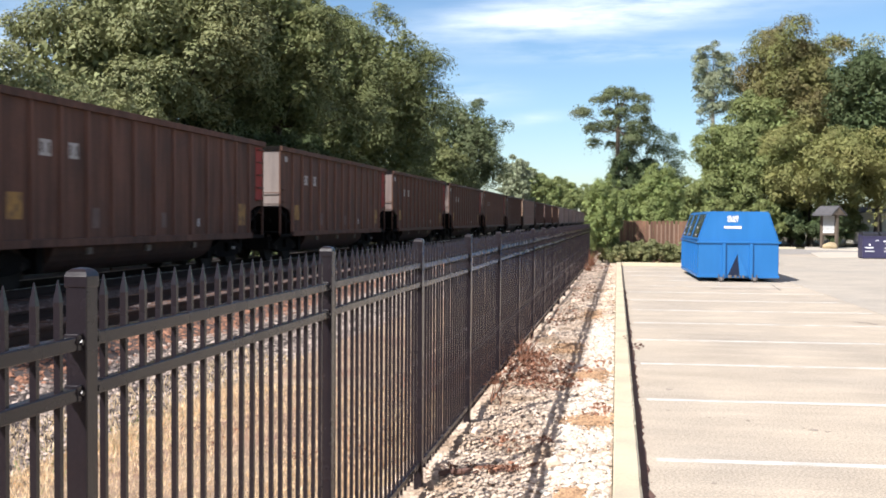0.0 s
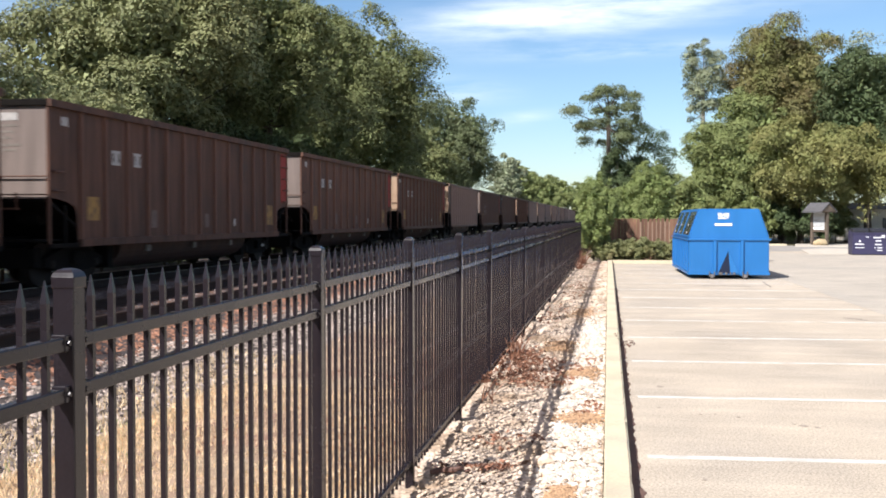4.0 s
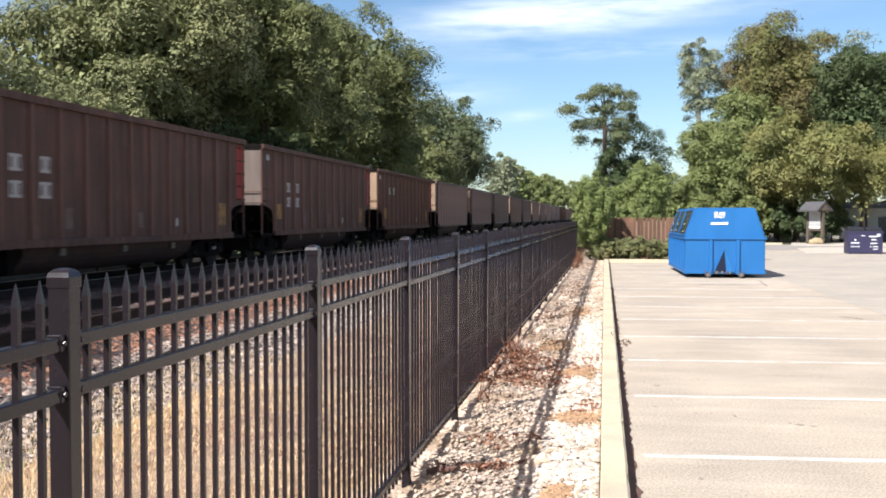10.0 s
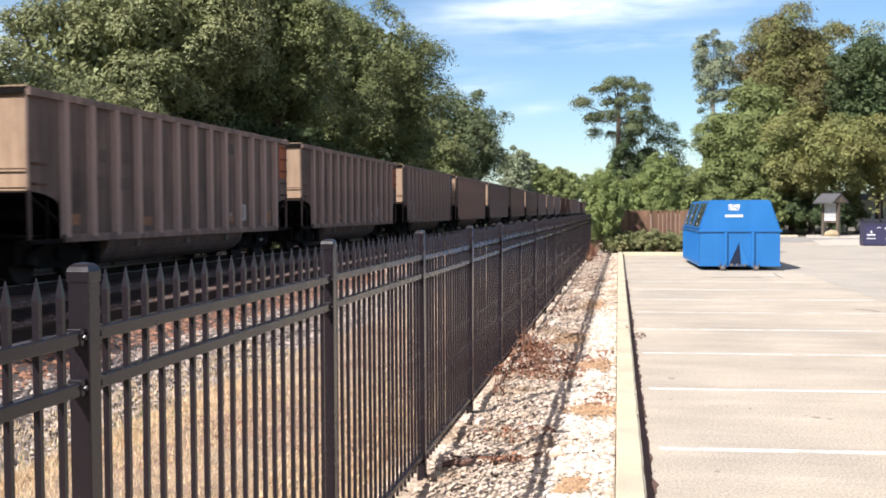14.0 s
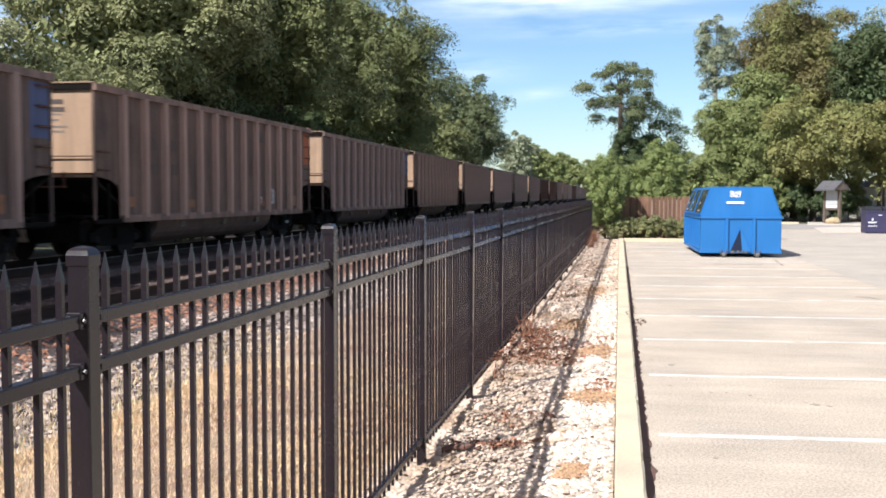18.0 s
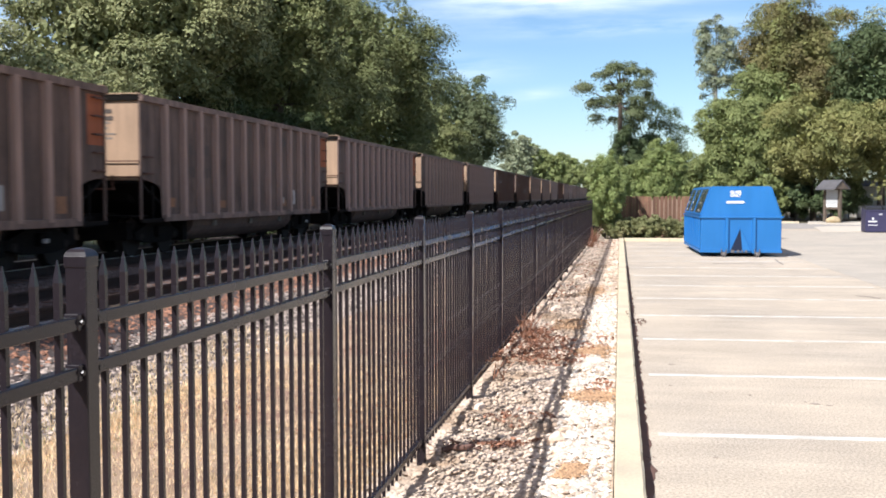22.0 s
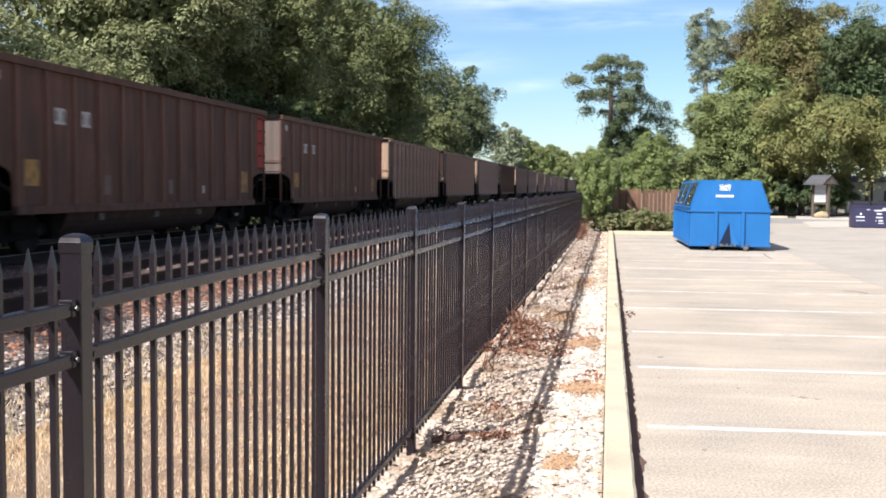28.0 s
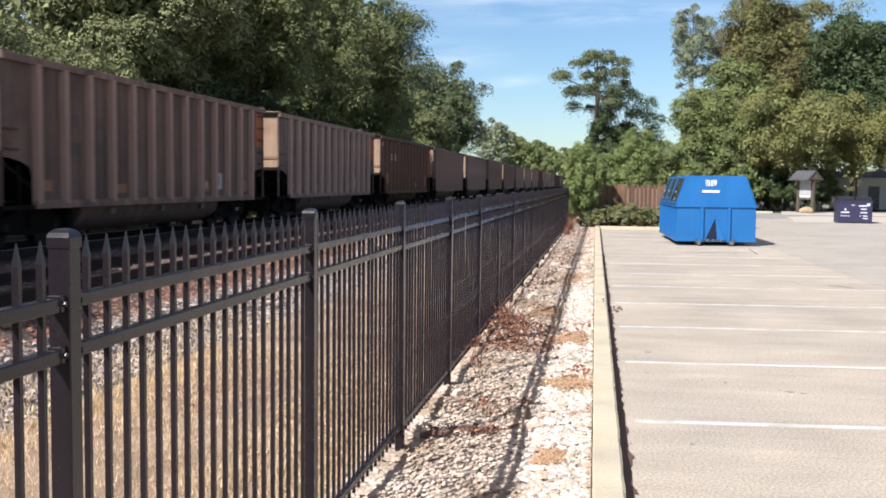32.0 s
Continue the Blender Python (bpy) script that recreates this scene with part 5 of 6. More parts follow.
# ---- trees ----
def leaves(rng, centres, radii, n, size, squash=0.75, per=12, tuft=0.36):
    """Small pointed leaves in tufts: each clump carries many flat, drooping sprigs, each sprig a handful of leaves."""
    centres, radii = np.asarray(centres), np.asarray(radii)
    wts = radii ** 2 / np.sum(radii ** 2)
    m = max(1, n // per)
    idx = rng.choice(len(centres), m, p=wts)
    d = rng.normal(size=(m, 3))
    d[:, 2] += 0.62
    d /= np.linalg.norm(d, axis=1)[:, None]
    r = radii[idx] * np.where(rng.random(m) < 0.22, 0.35 + 0.5 * rng.random(m), 0.62 + 0.46 * rng.random(m))
    p = centres[idx] + d * r[:, None] * np.array([1, 1, squash])
    axis = d * 0.75 + np.array([0, 0, 0.55]) + rng.normal(size=(m, 3)) * 0.24
    axis /= np.linalg.norm(axis, axis=1)[:, None]
    u = np.cross(axis, rng.normal(size=(m, 3)))
    u /= np.linalg.norm(u, axis=1)[:, None]
    w = np.cross(axis, u)
    g = np.clip(rng.normal(size=(m, per, 2)) * 0.55, -1.3, 1.3)
    ts = (tuft * radii[idx] * (0.55 + 0.9 * rng.random(m)))[:, None, None]
    sag = -0.45 * (g ** 2).sum(-1) + 0.14 * rng.normal(size=(m, per))
    q = p[:, None] + ts * (u[:, None] * g[..., :1] + w[:, None] * g[..., 1:] + axis[:, None] * sag[..., None])
    nrm = axis[:, None] + 0.5 * (u[:, None] * g[..., :1] + w[:, None] * g[..., 1:]) + rng.normal(size=(m, per, 3)) * 0.22
    k = m * per
    q, nrm = q.reshape(k, 3), nrm.reshape(k, 3)
    return blades_at(rng, q, nrm, size * (0.6 + 0.8 * rng.random(k)))


def blades_at(rng, p, nrm, size):
    """One three-cornered leaf at each place, square to its normal."""
    n = len(p)
    nrm = nrm / np.linalg.norm(nrm, axis=1)[:, None]
    t = rng.normal(size=(n, 3))
    t -= nrm * np.sum(t * nrm, axis=1)[:, None]
    t /= np.linalg.norm(t, axis=1)[:, None]
    b = np.cross(nrm, t)
    s = size[:, None]
    v = np.stack([p - t * s, p + t * s * 0.75 + b * s * 0.6, p + t * s * 0.45 - b * s * 0.65], 1).reshape(-1, 3)
    return v, np.arange(3 * n).reshape(n, 3)


def tree(name, x, y, h, r, base, material, label, seed, n=22000, size=0.17, clumps=46, airy=0.0, squash=0.75, trunk=0.26, bark="bark", lean=(0, 0), clump_r=0.27, full=0.8, wide=0.0, tuft=0.0, tiers=()):
    """A tapered trunk, limbs to the clumps, a crown of leafy clumps that fill an egg-shaped outline."""
    rng = np.random.default_rng(seed)
    tr = thing(name, label, "bush" if "shrub" in name or "bush" in name else "tree", at=pose(x, y, 0))
    cz, hz = (h + base) / 2, (h - base) / 2
    C, R = [], []
    nb = round(clumps * (0.86 if r > 1.7 else 1.1))
    off = rng.random(3) * 40
    for k in range(nb):
        zz = 1 - 2 * (k + 0.5) / nb
        a = k * 2.39996 + rng.normal() * 0.35
        rho = clump_r * 0.86 * min(1.4, math.exp(rng.normal() * 0.30)) * (1 - airy * 0.2)
        # boughs bulge and hollows lie between them
        lump = noise.noise(Vector((1.9 * math.cos(a), 1.9 * math.sin(a), 2.4 * zz)) + Vector(off))
        f = (1.0 + 0.2 * lump + rng.normal() * 0.025 if k % 5 else rng.uniform(0.45, 0.8)) - rho
        rad = max(0.0, 1 - zz * zz) ** (0.5 * full)
        # the widest ring may lie above or below the middle
        c = Vector((r * rad * f * math.cos(a), r * rad * f * math.sin(a), cz + hz * (f * zz + wide * rad * 0.3)))
        C.append((c.x + lean[0] * (zz + 1) / 2, c.y + lean[1] * (zz + 1) / 2, c.z))
        R.append(rho * min(r, hz * 1.15))
    if tiers:
        # flat leaf pads in storeys, hanging lower towards the rim
        C, R, nb = [], [], 0
        for z, reach, pads in tiers:
            for k in range(pads):
                a, q = (k + rng.uniform(-0.3, 0.3)) / pads * 2 * math.pi, reach * rng.uniform(0.55, 1.0)
                C.append((q * math.cos(a) + lean[0], q * math.sin(a), z - 0.07 * q * q + rng.uniform(-0.2, 0.2)))
                R.append(rng.uniform(0.42, 0.72))
        nb = len(C)
    count = round(n * 2.5)
    v, f = leaves(rng, C, R, count, size * 0.49, squash, 12, tuft or (0.29 if r > 4.7 else 0.5))
    if not airy:
        # older, larger leaves inside close the crown
        m = count // 12
        d = rng.normal(size=(m, 3))
        d *= (rng.random(m) ** 0.33 / np.linalg.norm(d, axis=1))[:, None] * 0.66
        q = d * np.array([r, r, hz]) + np.array([lean[0] * 0.5, lean[1] * 0.5, cz])
        v2, f2 = blades_at(rng, q, rng.normal(size=(m, 3)), np.full(m, size * 1.35))
        v, f = np.concatenate([v, v2]), np.concatenate([f, f2 + len(v)])
    part("crown", raw("crown", v, f, M[material]), None, tr)
    bm = B()
    fork = Vector((lean[0] * 0.25, lean[1] * 0.25, base + hz * 0.35))
    tube(bm, (0, 0, -0.2), (lean[0] * 0.1, lean[1] * 0.1, base * 0.6 + 0.1), trunk * 1.25, trunk * 0.85, 10)
    tube(bm, (lean[0] * 0.1, lean[1] * 0.1, base * 0.6), fork, trunk * 0.86, trunk * 0.62, 10)
    tube(bm, fork, (lean[0] * 0.8, lean[1] * 0.8, base + hz * 1.6), trunk * 0.62, trunk * 0.12, 8)
    for k in range(0, nb, 3):
        c = Vector(C[k])
        a = fork.lerp(Vector((lean[0] * 0.8, lean[1] * 0.8, base + hz * 1.5)), min(0.9, max(0.0, (c.z - fork.z - 0.25 * r) / (hz * 1.9))))
        mid = a.lerp(c, 0.55) + Vector((0, 0, -0.06 * r))
        tube(bm, a, mid, trunk * 0.30, trunk * 0.17, 6)
        tube(bm, mid, c, trunk * 0.17, trunk * 0.04, 5)
    part("trunk", bm, M[bark], tr)
    return tr


OAK = "tall broad-crowned oak with dense green leaves beside the track"
MAPLE = "dense dark green maple with lumpy crown"


def woods():
    # across the tracks
    tree("oak_tree", -25.2, 43.8, 14.0, 3.8, 1.5, "leaf_oak", "low leafy oak at the edge of the wood", 11, 15000, 0.16)
    tree("oak_tree", -24.0, 46.0, 15.0, 3.6, 1.5, "leaf_oak", "low leafy oak at the edge of the wood", 21, 17000, 0.16)
    tree("oak_tree", -21.6, 47, 15.8, 5.0, 5.2, "leaf_oak", OAK, 12, 34000, 0.17, 70)
    # this oak takes the darker leaf for the shade around it
    tree("oak_tree", -20.0, 58, 17.0, 5.0, 5.5, "leaf_dark", OAK, 13, 30000, 0.18, 64)
    tree("maple_tree", -21.5, 70, 18.8, 5.9, 2.0, "leaf_dark", MAPLE, 14, 32000, 0.19, 80)
    tree("maple_tree", -21.5, 88, 21.6, 7.1, 2.0, "leaf_dark", MAPLE, 15, 44000, 0.20, 92)
    # tall maple hidden behind the oaks, placed to shade the crown beyond
    tree("maple_tree", -25.5, 51.5, 22.0, 5.6, 2.0, "leaf_dark", MAPLE, 16, 12000, 0.27, 50)
    tree("oak_tree", -30, 76, 19.0, 6.0, 2.0, "leaf_oak", OAK, 17, 9000, 0.3, 46)
    tree("cottonwood_tree", -18.6, 120, 18.2, 6.3, 2.0, "leaf_sage", "grey-green cottonwood with a loose crown", 18, 20000, 0.22, 54)
    tree("maple_tree", -20.5, 108, 13.0, 5.0, 1.5, "leaf_dark", MAPLE, 19, 16000, 0.24, 46)
    tree("cottonwood_tree", -15.8, 160, 13.4, 3.4, 1.5, "leaf_olive", "silvery olive cottonwood far down the track", 20, 9000, 0.26, 36)
    for k, (x, y, h, r) in enumerate(((-17.5, 195, 14, 4.8), (-15.0, 225, 13.5, 4.6), (-12.5, 262, 14.0, 5.2), (-8.0, 300, 14.0, 5.6), (-19, 240, 15.5, 5.5), (-2.5, 330, 15, 6.5))):
        tree("ash_tree", x, y, h, r, 1.0, "leaf_lime", "distant yellow-green ash in the far tree line", 30 + k, 6000, 0.36, 32)
    # understorey below the tall crowns, its dimness put into a darker leaf
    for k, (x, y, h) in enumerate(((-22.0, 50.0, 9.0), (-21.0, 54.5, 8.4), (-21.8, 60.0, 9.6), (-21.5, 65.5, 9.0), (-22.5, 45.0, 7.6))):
        tree("maple_tree", x, y, h, 3.0, 0.4, "leaf_deep", "young maple of the understorey, leaves toned dark for shade", 260 + k, 9000, 0.17, 46, trunk=0.12)
    # unseen oaks carry the wood on towards the viewer, added to shade the tracks
    for k, (x, y) in enumerate(((-17.8, -14), (-17.6, -8.0), (-17.8, -2.2), (-18.0, 3.4), (-22.5, 10), (-22.5, 17.0), (-24.0, 22.5), (-30, 29))):
        tree("oak_tree", x, y, (20.5, 20.5, 20.0, 16.0)[k] if k < 4 else 14.3, 4.5 if k < 4 else 5.2, 1.0, "leaf_oak", OAK, 40 + k, 7500 if k < 4 else 3200, 0.36, 50)
    # low oaks, most of them out of view, added to shade the undergrowth
    for k, (x, y) in enumerate(((-19.4, 7.5), (-19.4, 14.0), (-19.4, 20.5), (-19.6, 27.0), (-20.0, 33.5), (-20.6, 38.0))):
        tree("oak_tree", x, y, 8.6 - 0.15 * k, 3.3, 0.6, "leaf_oak", "low leafy oak at the edge of the wood", 240 + k, 8200, 0.15, 44, trunk=0.14)
    # filler maples, mostly unseen, added to close gaps in that shade
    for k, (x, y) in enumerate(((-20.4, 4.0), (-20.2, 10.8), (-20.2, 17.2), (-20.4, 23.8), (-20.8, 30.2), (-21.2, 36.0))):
        tree("maple_tree", x, y, 7.8, 3.1, 0.3, "leaf_deep", "young maple of the understorey, leaves toned dark for shade", 270 + k, 5500, 0.18, 36, trunk=0.12)
    # undergrowth behind the far track, its shade put into a deep leaf tone
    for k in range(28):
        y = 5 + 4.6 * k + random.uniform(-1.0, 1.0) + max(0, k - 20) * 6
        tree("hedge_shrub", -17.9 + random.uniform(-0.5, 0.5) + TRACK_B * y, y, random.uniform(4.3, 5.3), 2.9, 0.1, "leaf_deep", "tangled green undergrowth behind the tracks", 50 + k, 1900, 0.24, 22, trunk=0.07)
    # beyond the lot
    tree("locust_tree", 0.0, 62, 10.35, 2.75, 6.9, "leaf_sage", "slender locust with an airy flat-topped crown", 71, 7500, 0.12, 74, airy=0.5, squash=0.42, trunk=0.2, lean=(-0.1, 0), tuft=0.5, tiers=((9.75, 0.8, 3), (9.5, 1.7, 8), (8.75, 2.2, 9), (7.9, 2.5, 7), (7.0, 2.3, 4)))
    tree("locust_tree", 1.8, 65, 8.8, 2.7, 1.0, "leaf_deep", "dark narrow locust with hanging leaves", 72, 14000, 0.12, 60, airy=0.25, tuft=0.6, trunk=0.15)
    tree("locust_tree", 0.5, 60.5, 6.8, 1.35, 0.4, "leaf_deep", "dark narrow locust with hanging leaves", 77, 9000, 0.13, 44, airy=0.3, trunk=0.1)
    tree("young_maple_tree", 2.35, 57, 5.7, 1.3, 0.4, "leaf_bush", "young bright green maple behind the wooden fence", 73, 12000, 0.09, 54, trunk=0.07)
    tree("young_maple_tree", 1.0, 58, 4.4, 1.4, 0.2, "leaf_bush", "young bright green maple behind the wooden fence", 74, 10000, 0.09, 50, trunk=0.07)
    tree("willow_bush", -0.66, 47.2, 4.1, 1.0, 0.0, "leaf_bush", "tall feathery light green bush at the fence end", 75, 14000, 0.075, 70, trunk=0.05, squash=1.5, clump_r=0.2)
    tree("willow_bush", -0.2, 50.5, 4.3, 1.0, 0.1, "leaf_bush", "tall feathery light green bush at the fence end", 76, 10000, 0.085, 60, trunk=0.05, squash=1.5, clump_r=0.2)
    for k in range(8):
        tree("juniper_shrub", -0.1 + 0.85 * k, 47.15 + 0.2 * (k % 2), 1.05 + 0.12 * (k % 3), 0.95, 0.0, "leaf_juniper", "spreading olive-brown juniper in the planting bed", 80 + k, 5200, 0.065, 50, clump_r=0.2, trunk=0.04, squash=0.6)
    tree("cottonwood_tree", 17.2, 106, 23.4, 7.0, 5.0, "leaf_gold", "tall cottonwood turning brownish gold", 91, 46000, 0.20, 84, bark="bark", trunk=0.3, full=0.55)
    tree("cottonwood_tree", 9.0, 101, 20.3, 2.4, 10.5, "leaf_olive", "slim pale-leaved cottonwood with open branches", 92, 9500, 0.17, 60, airy=0.45, bark="palebark", clump_r=0.34)
    tree("maple_tree", 22.9, 95, 18.3, 5.2, 4.0, "leaf_deep", MAPLE, 93, 24000, 0.22, 60)
    tree("cottonwood_tree", 24.6, 112, 23.2, 6.2, 6.0, "leaf_olive", "tall cottonwood with pale loose leaves", 100, 9000, 0.22, 44, airy=0.3, bark="palebark")
    tree("maple_tree", 16.0, 89, 10.9, 5.4, 2.4, "leaf_amber", "spreading maple with yellowing leaves over the notice board", 94, 30000, 0.19, 64)
    tree("maple_tree", 22.0, 92, 10.4, 4.6, 2.8, "leaf_amber", "spreading maple with yellowing leaves over the notice board", 95, 20000, 0.19, 54)
    tree("maple_tree", 9.6, 90, 11.6, 3.7, 1.2, "leaf_lime", "full yellow-green ash beyond the lot", 96, 20000, 0.18, 52)
    tree("maple_tree", 13.0, 96, 15.0, 4.2, 2.0, "leaf_lime", "full yellow-green ash beyond the lot", 97, 18000, 0.2, 48)
    tree("maple_tree", 6.0, 82, 5.9, 2.4, 0.3, "leaf_lime", "low yellow-green maple beyond the lot", 98, 11000, 0.16, 36)
    tree("maple_tree", 30, 88, 13, 5, 2, "leaf_deep", MAPLE, 99, 9000, 0.24, 36)
    # leaf tone does the sun and shade here: light first three, deep the rest
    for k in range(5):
        tree("hedge_shrub", 7.0 + 2.5 * k, 87 + 1.5 * (k % 2), 3.6 + 0.5 * (k % 3), 1.9, 0.05, "leaf_lime" if k < 3 else "leaf_deep", "undergrowth below the trees, leaves toned light for sun" if k < 3 else "undergrowth below the trees, leaves toned dark for shade", 140 + k, 4500, 0.16, 22, trunk=0.06)
    for k in range(4):
        tree("hedge_shrub", 8.6 + 2.3 * k, 94 + 1.2 * (k % 2), 4.8, 2.2, 0.05, "leaf_dark", "undergrowth below the trees, leaves toned dark for shade", 150 + k, 3500, 0.18, 22, trunk=0.06)
    tree("hedge_shrub", 19.9, 94.0, 4.4, 1.9, 0.05, "leaf_dark", "undergrowth below the trees, leaves toned dark for shade", 159, 5000, 0.16, 22, trunk=0.06)
    for k in range(9):
        tree("hedge_shrub", 5.5 + 3.1 * k, 104 + 2 * (k % 2), 4.6, 2.6, 0.1, "leaf_dark", "undergrowth below the trees, leaves toned dark for shade", 110 + k, 2200, 0.2, 22, trunk=0.07)
    tree("sapling_tree", 17.1, 71, 3.6, 0.8, 1.2, "leaf_amber", "thin sapling with sparse leaves behind the bins", 130, 150, 0.10, 14, airy=0.5, trunk=0.03)


# ---- loose cover ----
def blades(name, n, area, hgt, material, label, seed):
    rng = np.random.default_rng(seed)
    P = area(rng.random(n), rng.random(n))
    a = rng.random(n) * 2 * np.pi
    w = 0.006 + 0.006 * rng.random(n)
    h = hgt * (0.4 + 0.9 * rng.random(n))
    lean = rng.normal(size=(n, 2)) * 0.35 * h[:, None]
    dx, dy = np.cos(a) * w, np.sin(a) * w
    A = P + np.stack([dx, dy, 0 * a], 1)
    Bv = P - np.stack([dx, dy, 0 * a], 1)
    C = P + np.stack([lean[:, 0], lean[:, 1], h], 1)
    v = np.stack([A, Bv, C], 1).reshape(-1, 3)
    return tagged(new(name, raw(name, v, np.arange(3 * n).reshape(n, 3), material)), label, "grass", kind="stuff")


def litter(name, n, area, size, material, label, seed):
    rng = np.random.default_rng(seed)
    P = area(rng.random(n), rng.random(n))
    v, f = leaves(rng, P, np.full(n, 0.03), n * 2, size, 0.5, 1)
    return tagged(new(name, raw(name, v, f, material)), label, "leaf litter", kind="stuff")


def cover():
    def strip(ya, yb, xa=-0.25, xb=-0.06, power=1.0):
        def f(u, v):
            y = ya + (yb - ya) * v ** power
            s = u
            x = (FENCE_X + FENCE_B * y + xa) * (1 - s) + xb * s
            z = np.array([strip_z(p, q) + 0.006 for p, q in zip(x, y)])
            return np.stack([x, y, z], 1)
        return f
    stones("limestone_gravel", 33000, strip(4.5, 20), 0.045, M["limestone"], "loose pale limestone gravel along the fence", 1)
    stones("limestone_gravel", 9000, strip(-8, 4.5), 0.06, M["limestone"], "loose pale limestone gravel along the fence", 13)
    stones("limestone_gravel", 8000, strip(4.5, 20, 0.95, -0.05), 0.047, M["whitestone"], "whiter limestone gravel beside the kerb", 3)
    stones("limestone_gravel", 12000, strip(20, 47), 0.065, M["limestone"], "loose pale limestone gravel along the fence", 2)

    def bal(ya, yb, xa, xb):
        def f(u, v):
            x0 = xa + (xb - xa) * u
            y = ya + (yb - ya) * v
            z = np.interp(x0, [-15.2, -6.9, -5.0, -3.2], [0.41, 0.41, 0.02, -0.03])
            return np.stack([x0 + TRACK_B * y, y, z], 1)
        return f
    stones("ballast", 21000, bal(6, 26, -6.2, -3.9), 0.056, M["ballast"], "grey-white crushed ballast stones on the track shoulder", 5)
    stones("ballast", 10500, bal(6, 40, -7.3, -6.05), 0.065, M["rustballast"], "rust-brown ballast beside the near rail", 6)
    stones("ballast", 24000, bal(6, 46, -11.0, -6.75), 0.08, M["shadeballast"], "ballast coloured dark for the shade between the tracks", 16)
    stones("ballast", 20000, bal(8.0, 34, -3.9, -1.75), 0.06, M["ballast"], "pale stones scattered in the dry grass", 4)
    stones("ballast", 7000, bal(26, 70, -7.5, -4.6), 0.11, M["ballast"], "grey-white crushed ballast stones on the track shoulder", 7)
    blades("dry_grass", 62000, lambda u, w: bal(2.5, 11.5, -4.6, -1.75)(u, w ** 1.1), 0.08, M["straw"], "straw-coloured dry grass behind the fence", 8)
    stones("ballast", 4200, bal(3, 12, -4.7, -3.2), 0.05, M["ballast"], "stray ballast stones at the edge of the dry grass", 21)
    blades("dry_grass", 5200, bal(3, 14, -5.4, -4.3), 0.075, M["straw"], "sparse dry grass among the ballast", 22)
    blades("green_weed", 700, bal(3, 9.5, -4.9, -3.8), 0.07, M["leaf_bush"], "thin yellow-green weeds among the dry grass", 23)
    blades("dry_grass", 9000, bal(-8, 2.5, -4.75, -1.75), 0.13, M["straw"], "straw-coloured dry grass behind the fence", 10)
    stones("ballast", 9000, bal(-8, 6, -7.2, -3.9), 0.085, M["ballast"], "grey-white crushed ballast stones on the track shoulder", 17)
    stones("ballast", 11000, bal(8.2, 24, -4.5, -1.75), 0.052, M["limestone"], "pale stones scattered in the dry grass", 18)
    blades("dry_grass", 3500, bal(10.5, 40, -4.4, -2.5), 0.11, M["straw"], "straw-coloured dry grass behind the fence", 9)

    def clump(cx, cy, rx, ry, soft=False):
        def f(u, v):
            a, r = u * 2 * np.pi, (np.sqrt(-np.log(np.maximum(v, 1e-3))) * 0.62 if soft else np.sqrt(v))
            x, y = cx + rx * r * np.cos(a), cy + ry * r * np.sin(a)
            return np.stack([x, y, np.array([strip_z(p, q) + 0.03 for p, q in zip(x, y)])], 1)
        return f
    for k, (cx, cy, rx, ry, n) in enumerate(((-1.22, 13.6, 0.3, 1.6, 520), (-0.75, 12.8, 0.45, 1.2, 420), (-0.98, 7.90, 0.16, 0.08, 50), (-0.78, 8.04, 0.15, 0.09, 34), (-0.25, 13.6, 0.22, 0.6, 50), (-0.2, 10.4, 0.14, 0.45, 70), (-0.9, 8.9, 0.35, 0.35, 60), (-1.1, 21, 0.3, 2.0, 160), (-0.9, 28, 0.3, 4, 200), (-0.6, 42, 0.5, 3, 250))):
        litter("dead_leaves", n, clump(cx, cy, rx, ry), 0.024, M["deadleaf"], "rust-brown dead leaves among the gravel", 140 + k)
    litter("dead_leaves", 60, clump(-1.1, 7.9, 0.3, 0.14), 0.02, M["duff"], "dark leaf duff lying on the gravel", 151)
    # a rotten stick
    bm = B()
    p = [(-1.36, 7.70), (-1.28, 7.74), (-1.19, 7.74), (-1.11, 7.79)]
    for (xa, ya), (xb, yb), ra, rb in zip(p, p[1:], (0.020, 0.026, 0.024), (0.026, 0.024, 0.014)):
        tube(bm, (xa, ya, strip_z(xa, ya) + 0.04), (xb, yb, strip_z(xb, yb) + 0.04), ra, rb, 7)
    tagged(part("stick", bm, M["duff"]), "dark rotten piece of branch lying on the gravel", "stick")
    litter("dead_leaves", 5200, lambda u, v: bal(8, 30, -3.6, -1.7)(u, v) + np.array([0, 0, 0.04]), 0.022, M["deadleaf"], "brown dead leaves behind the fence", 152)
    for k, (cx, cy, rx, ry, n) in enumerate(((-0.27, 9.9, 0.24, 0.3, 1500), (-0.3, 12.75, 0.24, 0.35, 1200), (-0.33, 7.15, 0.12, 0.2, 500), (-0.75, 15.5, 0.3, 0.8, 1200), (-0.5, 21, 0.25, 1.2, 1200))):
        stones("gravel_fines", n, clump(cx, cy, rx, ry, True), 0.03, M["tandirt"], "tan fines washed out of the gravel", 180 + k)
    # kerb-foot dirt, ragged towards the lot; its strip also paints the kerb's shadow
    gr = random.Random(17)
    v, f, y = [], [], 4.0
    while y < 30.0:
        w = gr.uniform(0.235, 0.275) + (gr.uniform(0.0, 0.03) if gr.random() < 0.25 else 0.0)
        v += [(0.183, y, 0.014), (w - 0.02, y, 0.010), (w, y, 0.001)]
        y += gr.uniform(0.05, 0.12) * (1 + y * 0.05)
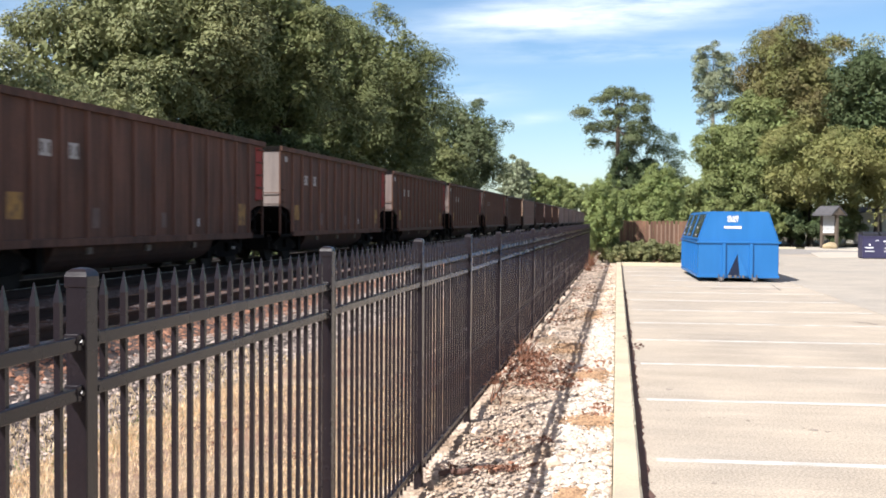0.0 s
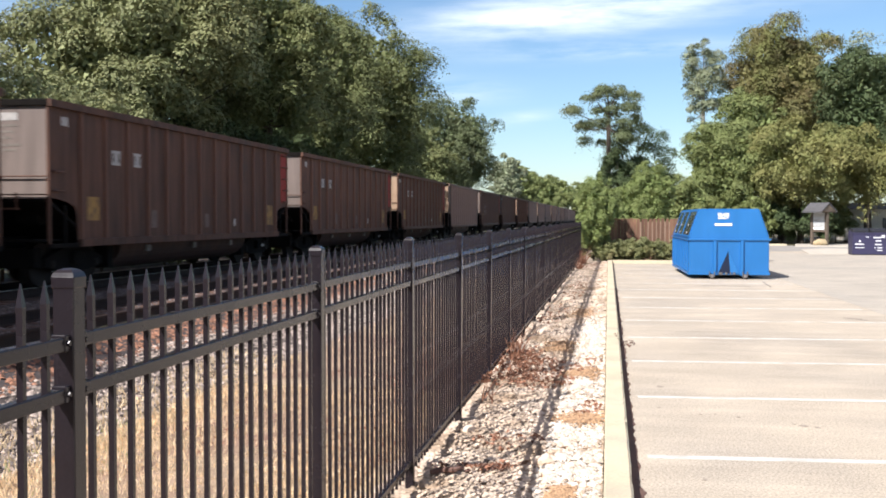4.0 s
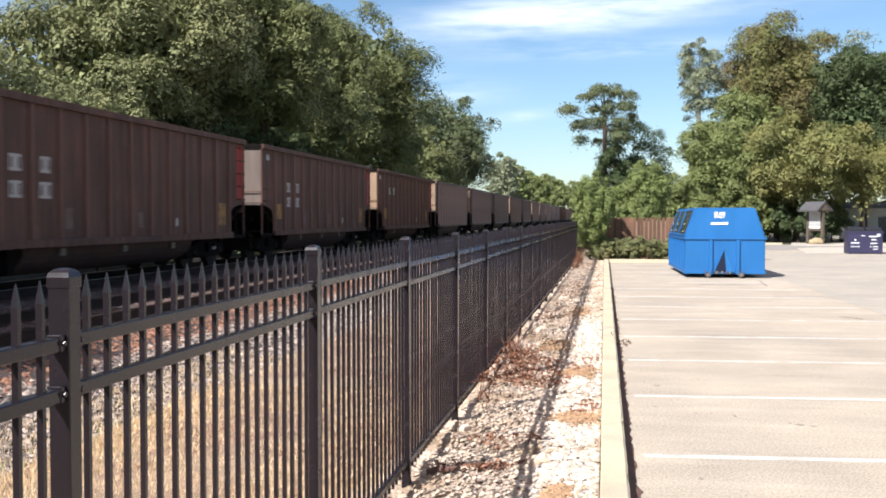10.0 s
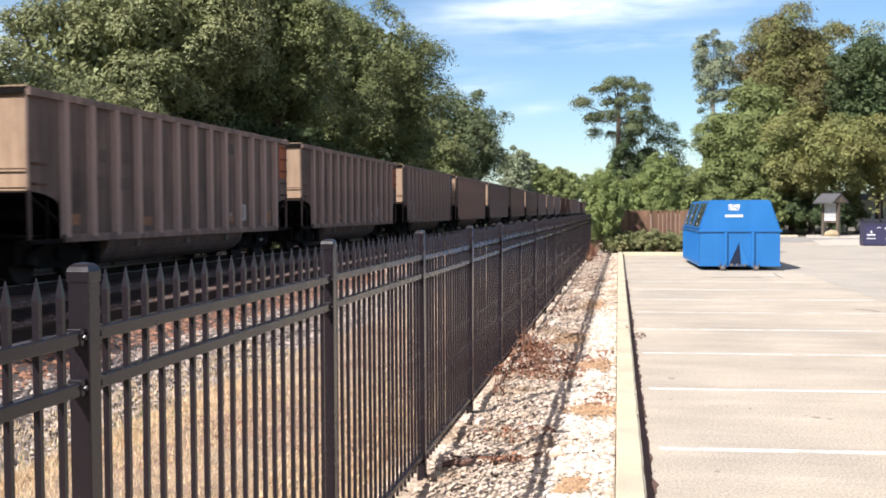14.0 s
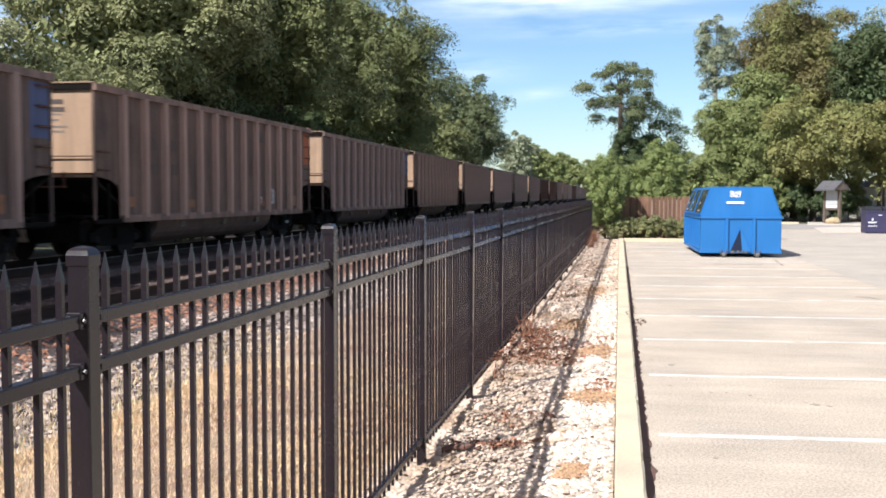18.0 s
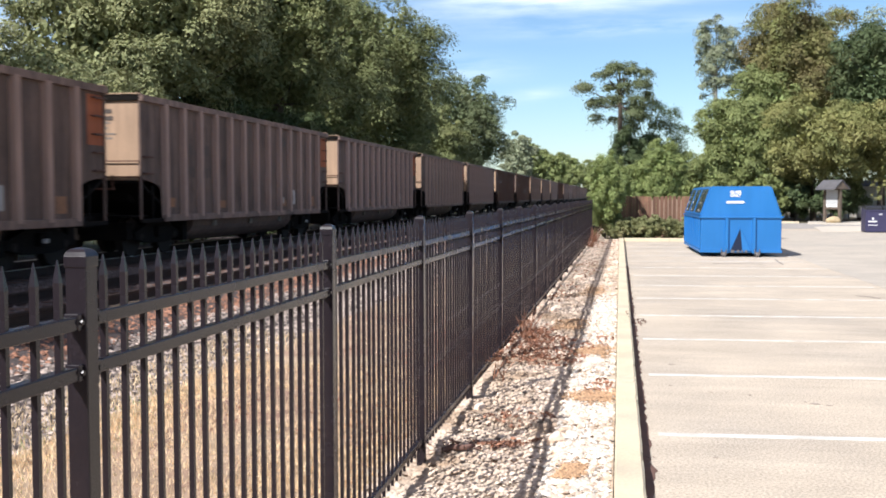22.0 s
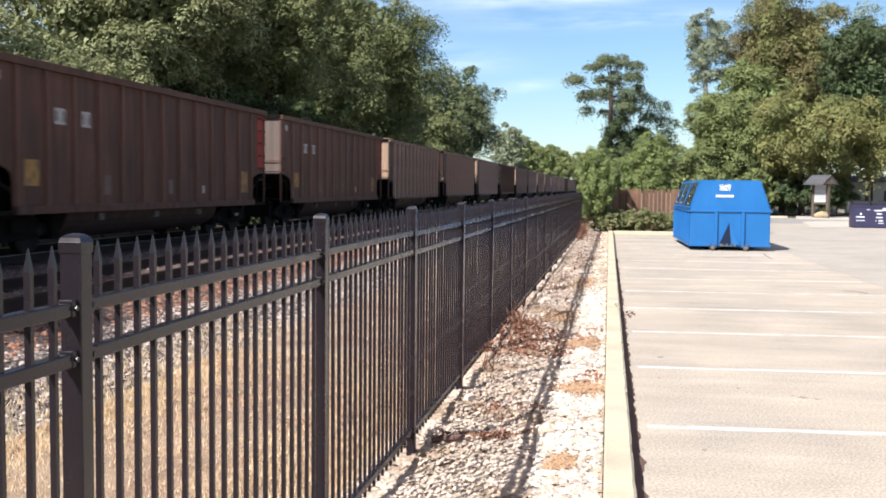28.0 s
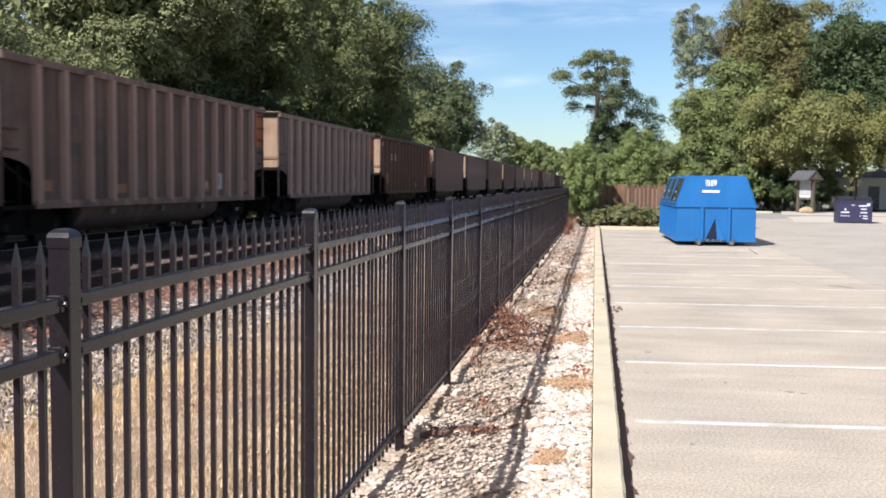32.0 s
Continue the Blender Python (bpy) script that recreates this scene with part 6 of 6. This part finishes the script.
    for k in range(len(v) // 3 - 1):
        f += [(3 * k, 3 * k + 1, 3 * k + 4, 3 * k + 3), (3 * k + 1, 3 * k + 2, 3 * k + 5, 3 * k + 4)]
    tagged(new("gutter_dirt", raw("gutter_dirt", np.array(v), np.array(f), M["duff"])), "dark dirt and painted shadow along the kerb foot", "dirt", kind="stuff")
    litter("dead_leaves", 26, lambda u, w: np.stack([0.12 + 0.3 * u, 15.7 + 1.2 * w, 0 * u + 0.03 + 0.13 * (u < 0.25)], 1), 0.025, M["duff"], "few dark leaves lying by the kerb", 191)
    stones("gutter_grit", 300, lambda u, w: np.stack([0.22 + 0.055 * u * u, 5.0 + 22 * w, 0 * u + 0.006], 1), 0.02, M["duff"], "dark grit along the kerb foot", 190)
    # dead shrubs against the fence foot
    for k, (x, y, r, z, n) in enumerate(((-1.28, 13.2, 0.26, 0.08, 380), (-1.12, 14.2, 0.24, 0.07, 300), (-1.36, 14.7, 0.10, 0.20, 160), (-0.85, 13.4, 0.22, 0.05, 180), (-1.33, 11.2, 0.10, 0.25, 90))):
        g = np.random.default_rng(170 + k)
        cs = np.stack([x + r * 0.6 * g.normal(size=8), y + r * 1.6 * g.normal(size=8), z + 0.3 * r * g.normal(size=8)], 1)
        v, f = leaves(g, cs, np.full(8, r * 0.55), n, 0.020, 0.8, 4)
        tagged(new("dead_shrub", raw("dead_shrub", v, f, M["deadleaf"])), "withered red-brown shrub at the fence foot", "dead plant", kind="stuff")
    # dry weeds caught in the fence
    for k, (y, hh, n) in enumerate(((14.3, 0.45, 30), (11.0, 0.35, 8), (45.0, 0.7, 140), (40.5, 0.4, 90))):
        def wf(u, v, y=y):
            return np.stack([FENCE_X + FENCE_B * y + 0.05 + 0.22 * u, y + 0.7 * (v - 0.5), 0.0 * u + 0.02], 1)
        blades("dry_weed", n, wf, hh, M["deadleaf"], "brittle red-brown weed against the fence", 160 + k)
    rng = random.Random(3)
    for k, (x, y, s) in enumerate(((-0.50, 8.05, 0.085), (-0.46, 7.75, 0.07), (-1.3, 9.4, 0.08), (-1.15, 17.5, 0.12), (-1.1, 18.3, 0.10), (-0.95, 24.5, 0.14))):
        bm = B()
        bmesh.ops.create_icosphere(bm, subdivisions=2, radius=1)
        for v in bm.verts:
            v.co *= 1 + 0.35 * noise.noise(v.co * 1.6 + Vector((k * 3.1, 0, 0)))
            v.co = Vector((v.co.x * s, v.co.y * s * 0.85, v.co.z * s * 0.6))
        o = part("rock", bm, M["limestone"])
        o.matrix_basis = pose(x, y, strip_z(x, y) + s * 0.2, 0, 0, rng.uniform(0, 180))
        tagged(o, "larger pale limestone rock lying in the gravel", "rock", "loose rocks")


ground()
track_bed()
thatch()
lot()
track(TRACKS[0], False)
track(TRACKS[1], True)
fence()
dumpster()
board_fence()
kiosk()
BARS = [(-0.15, 1.02, 0.22, 0.05), (-0.62, 0.62, 0.55, 0.09), (-0.60, 0.78, 0.10, 0.16), (-0.60, 0.42, 0.6, 0.05), (0.45, 0.98, 0.55, 0.09), (0.78, 1.05, 0.2, 0.2), (0.5, 0.80, 0.35, 0.09), (0.5, 0.60, 0.45, 0.08), (0.3, 0.42, 0.08, 0.08), (0.6, 0.42, 0.3, 0.08), (0.6, 0.28, 0.35, 0.06)]
purple_bin(14.30, 59.0, -2, BARS)
purple_bin(17.6, 59.4, -4, BARS)
shed()
train()
woods()
cover()


def motions():
    times = [0.5 * k for k in range(65)]
    for k, car in CARS:
        walk(car, [(t, place_car(k, run(t))) for t in times])
        # the wheels turn while the car is within sight of the fence gap
        near = [i / FPS for i in range(32 * FPS + 1) if 8 < Y00 + CAR_PITCH * k - run(i / FPS) + BODY and Y00 + CAR_PITCH * k - run(i / FPS) < 46]
        if len(near) < 3:
            continue
        for o in car.children_recursive:
            if "axle" in o:
                rows = [(t, pose(0, o["axle"], 0.457) @ Matrix.Rotation(run(t) / 0.457, 4, "X")) for t in near]
                if near[0] > 0:
                    rows.insert(0, (0.0, rows[0][1]))
                if near[-1] < 32:
                    rows.append((32.0, rows[-1][1]))
                walk(o, rows)


motions()
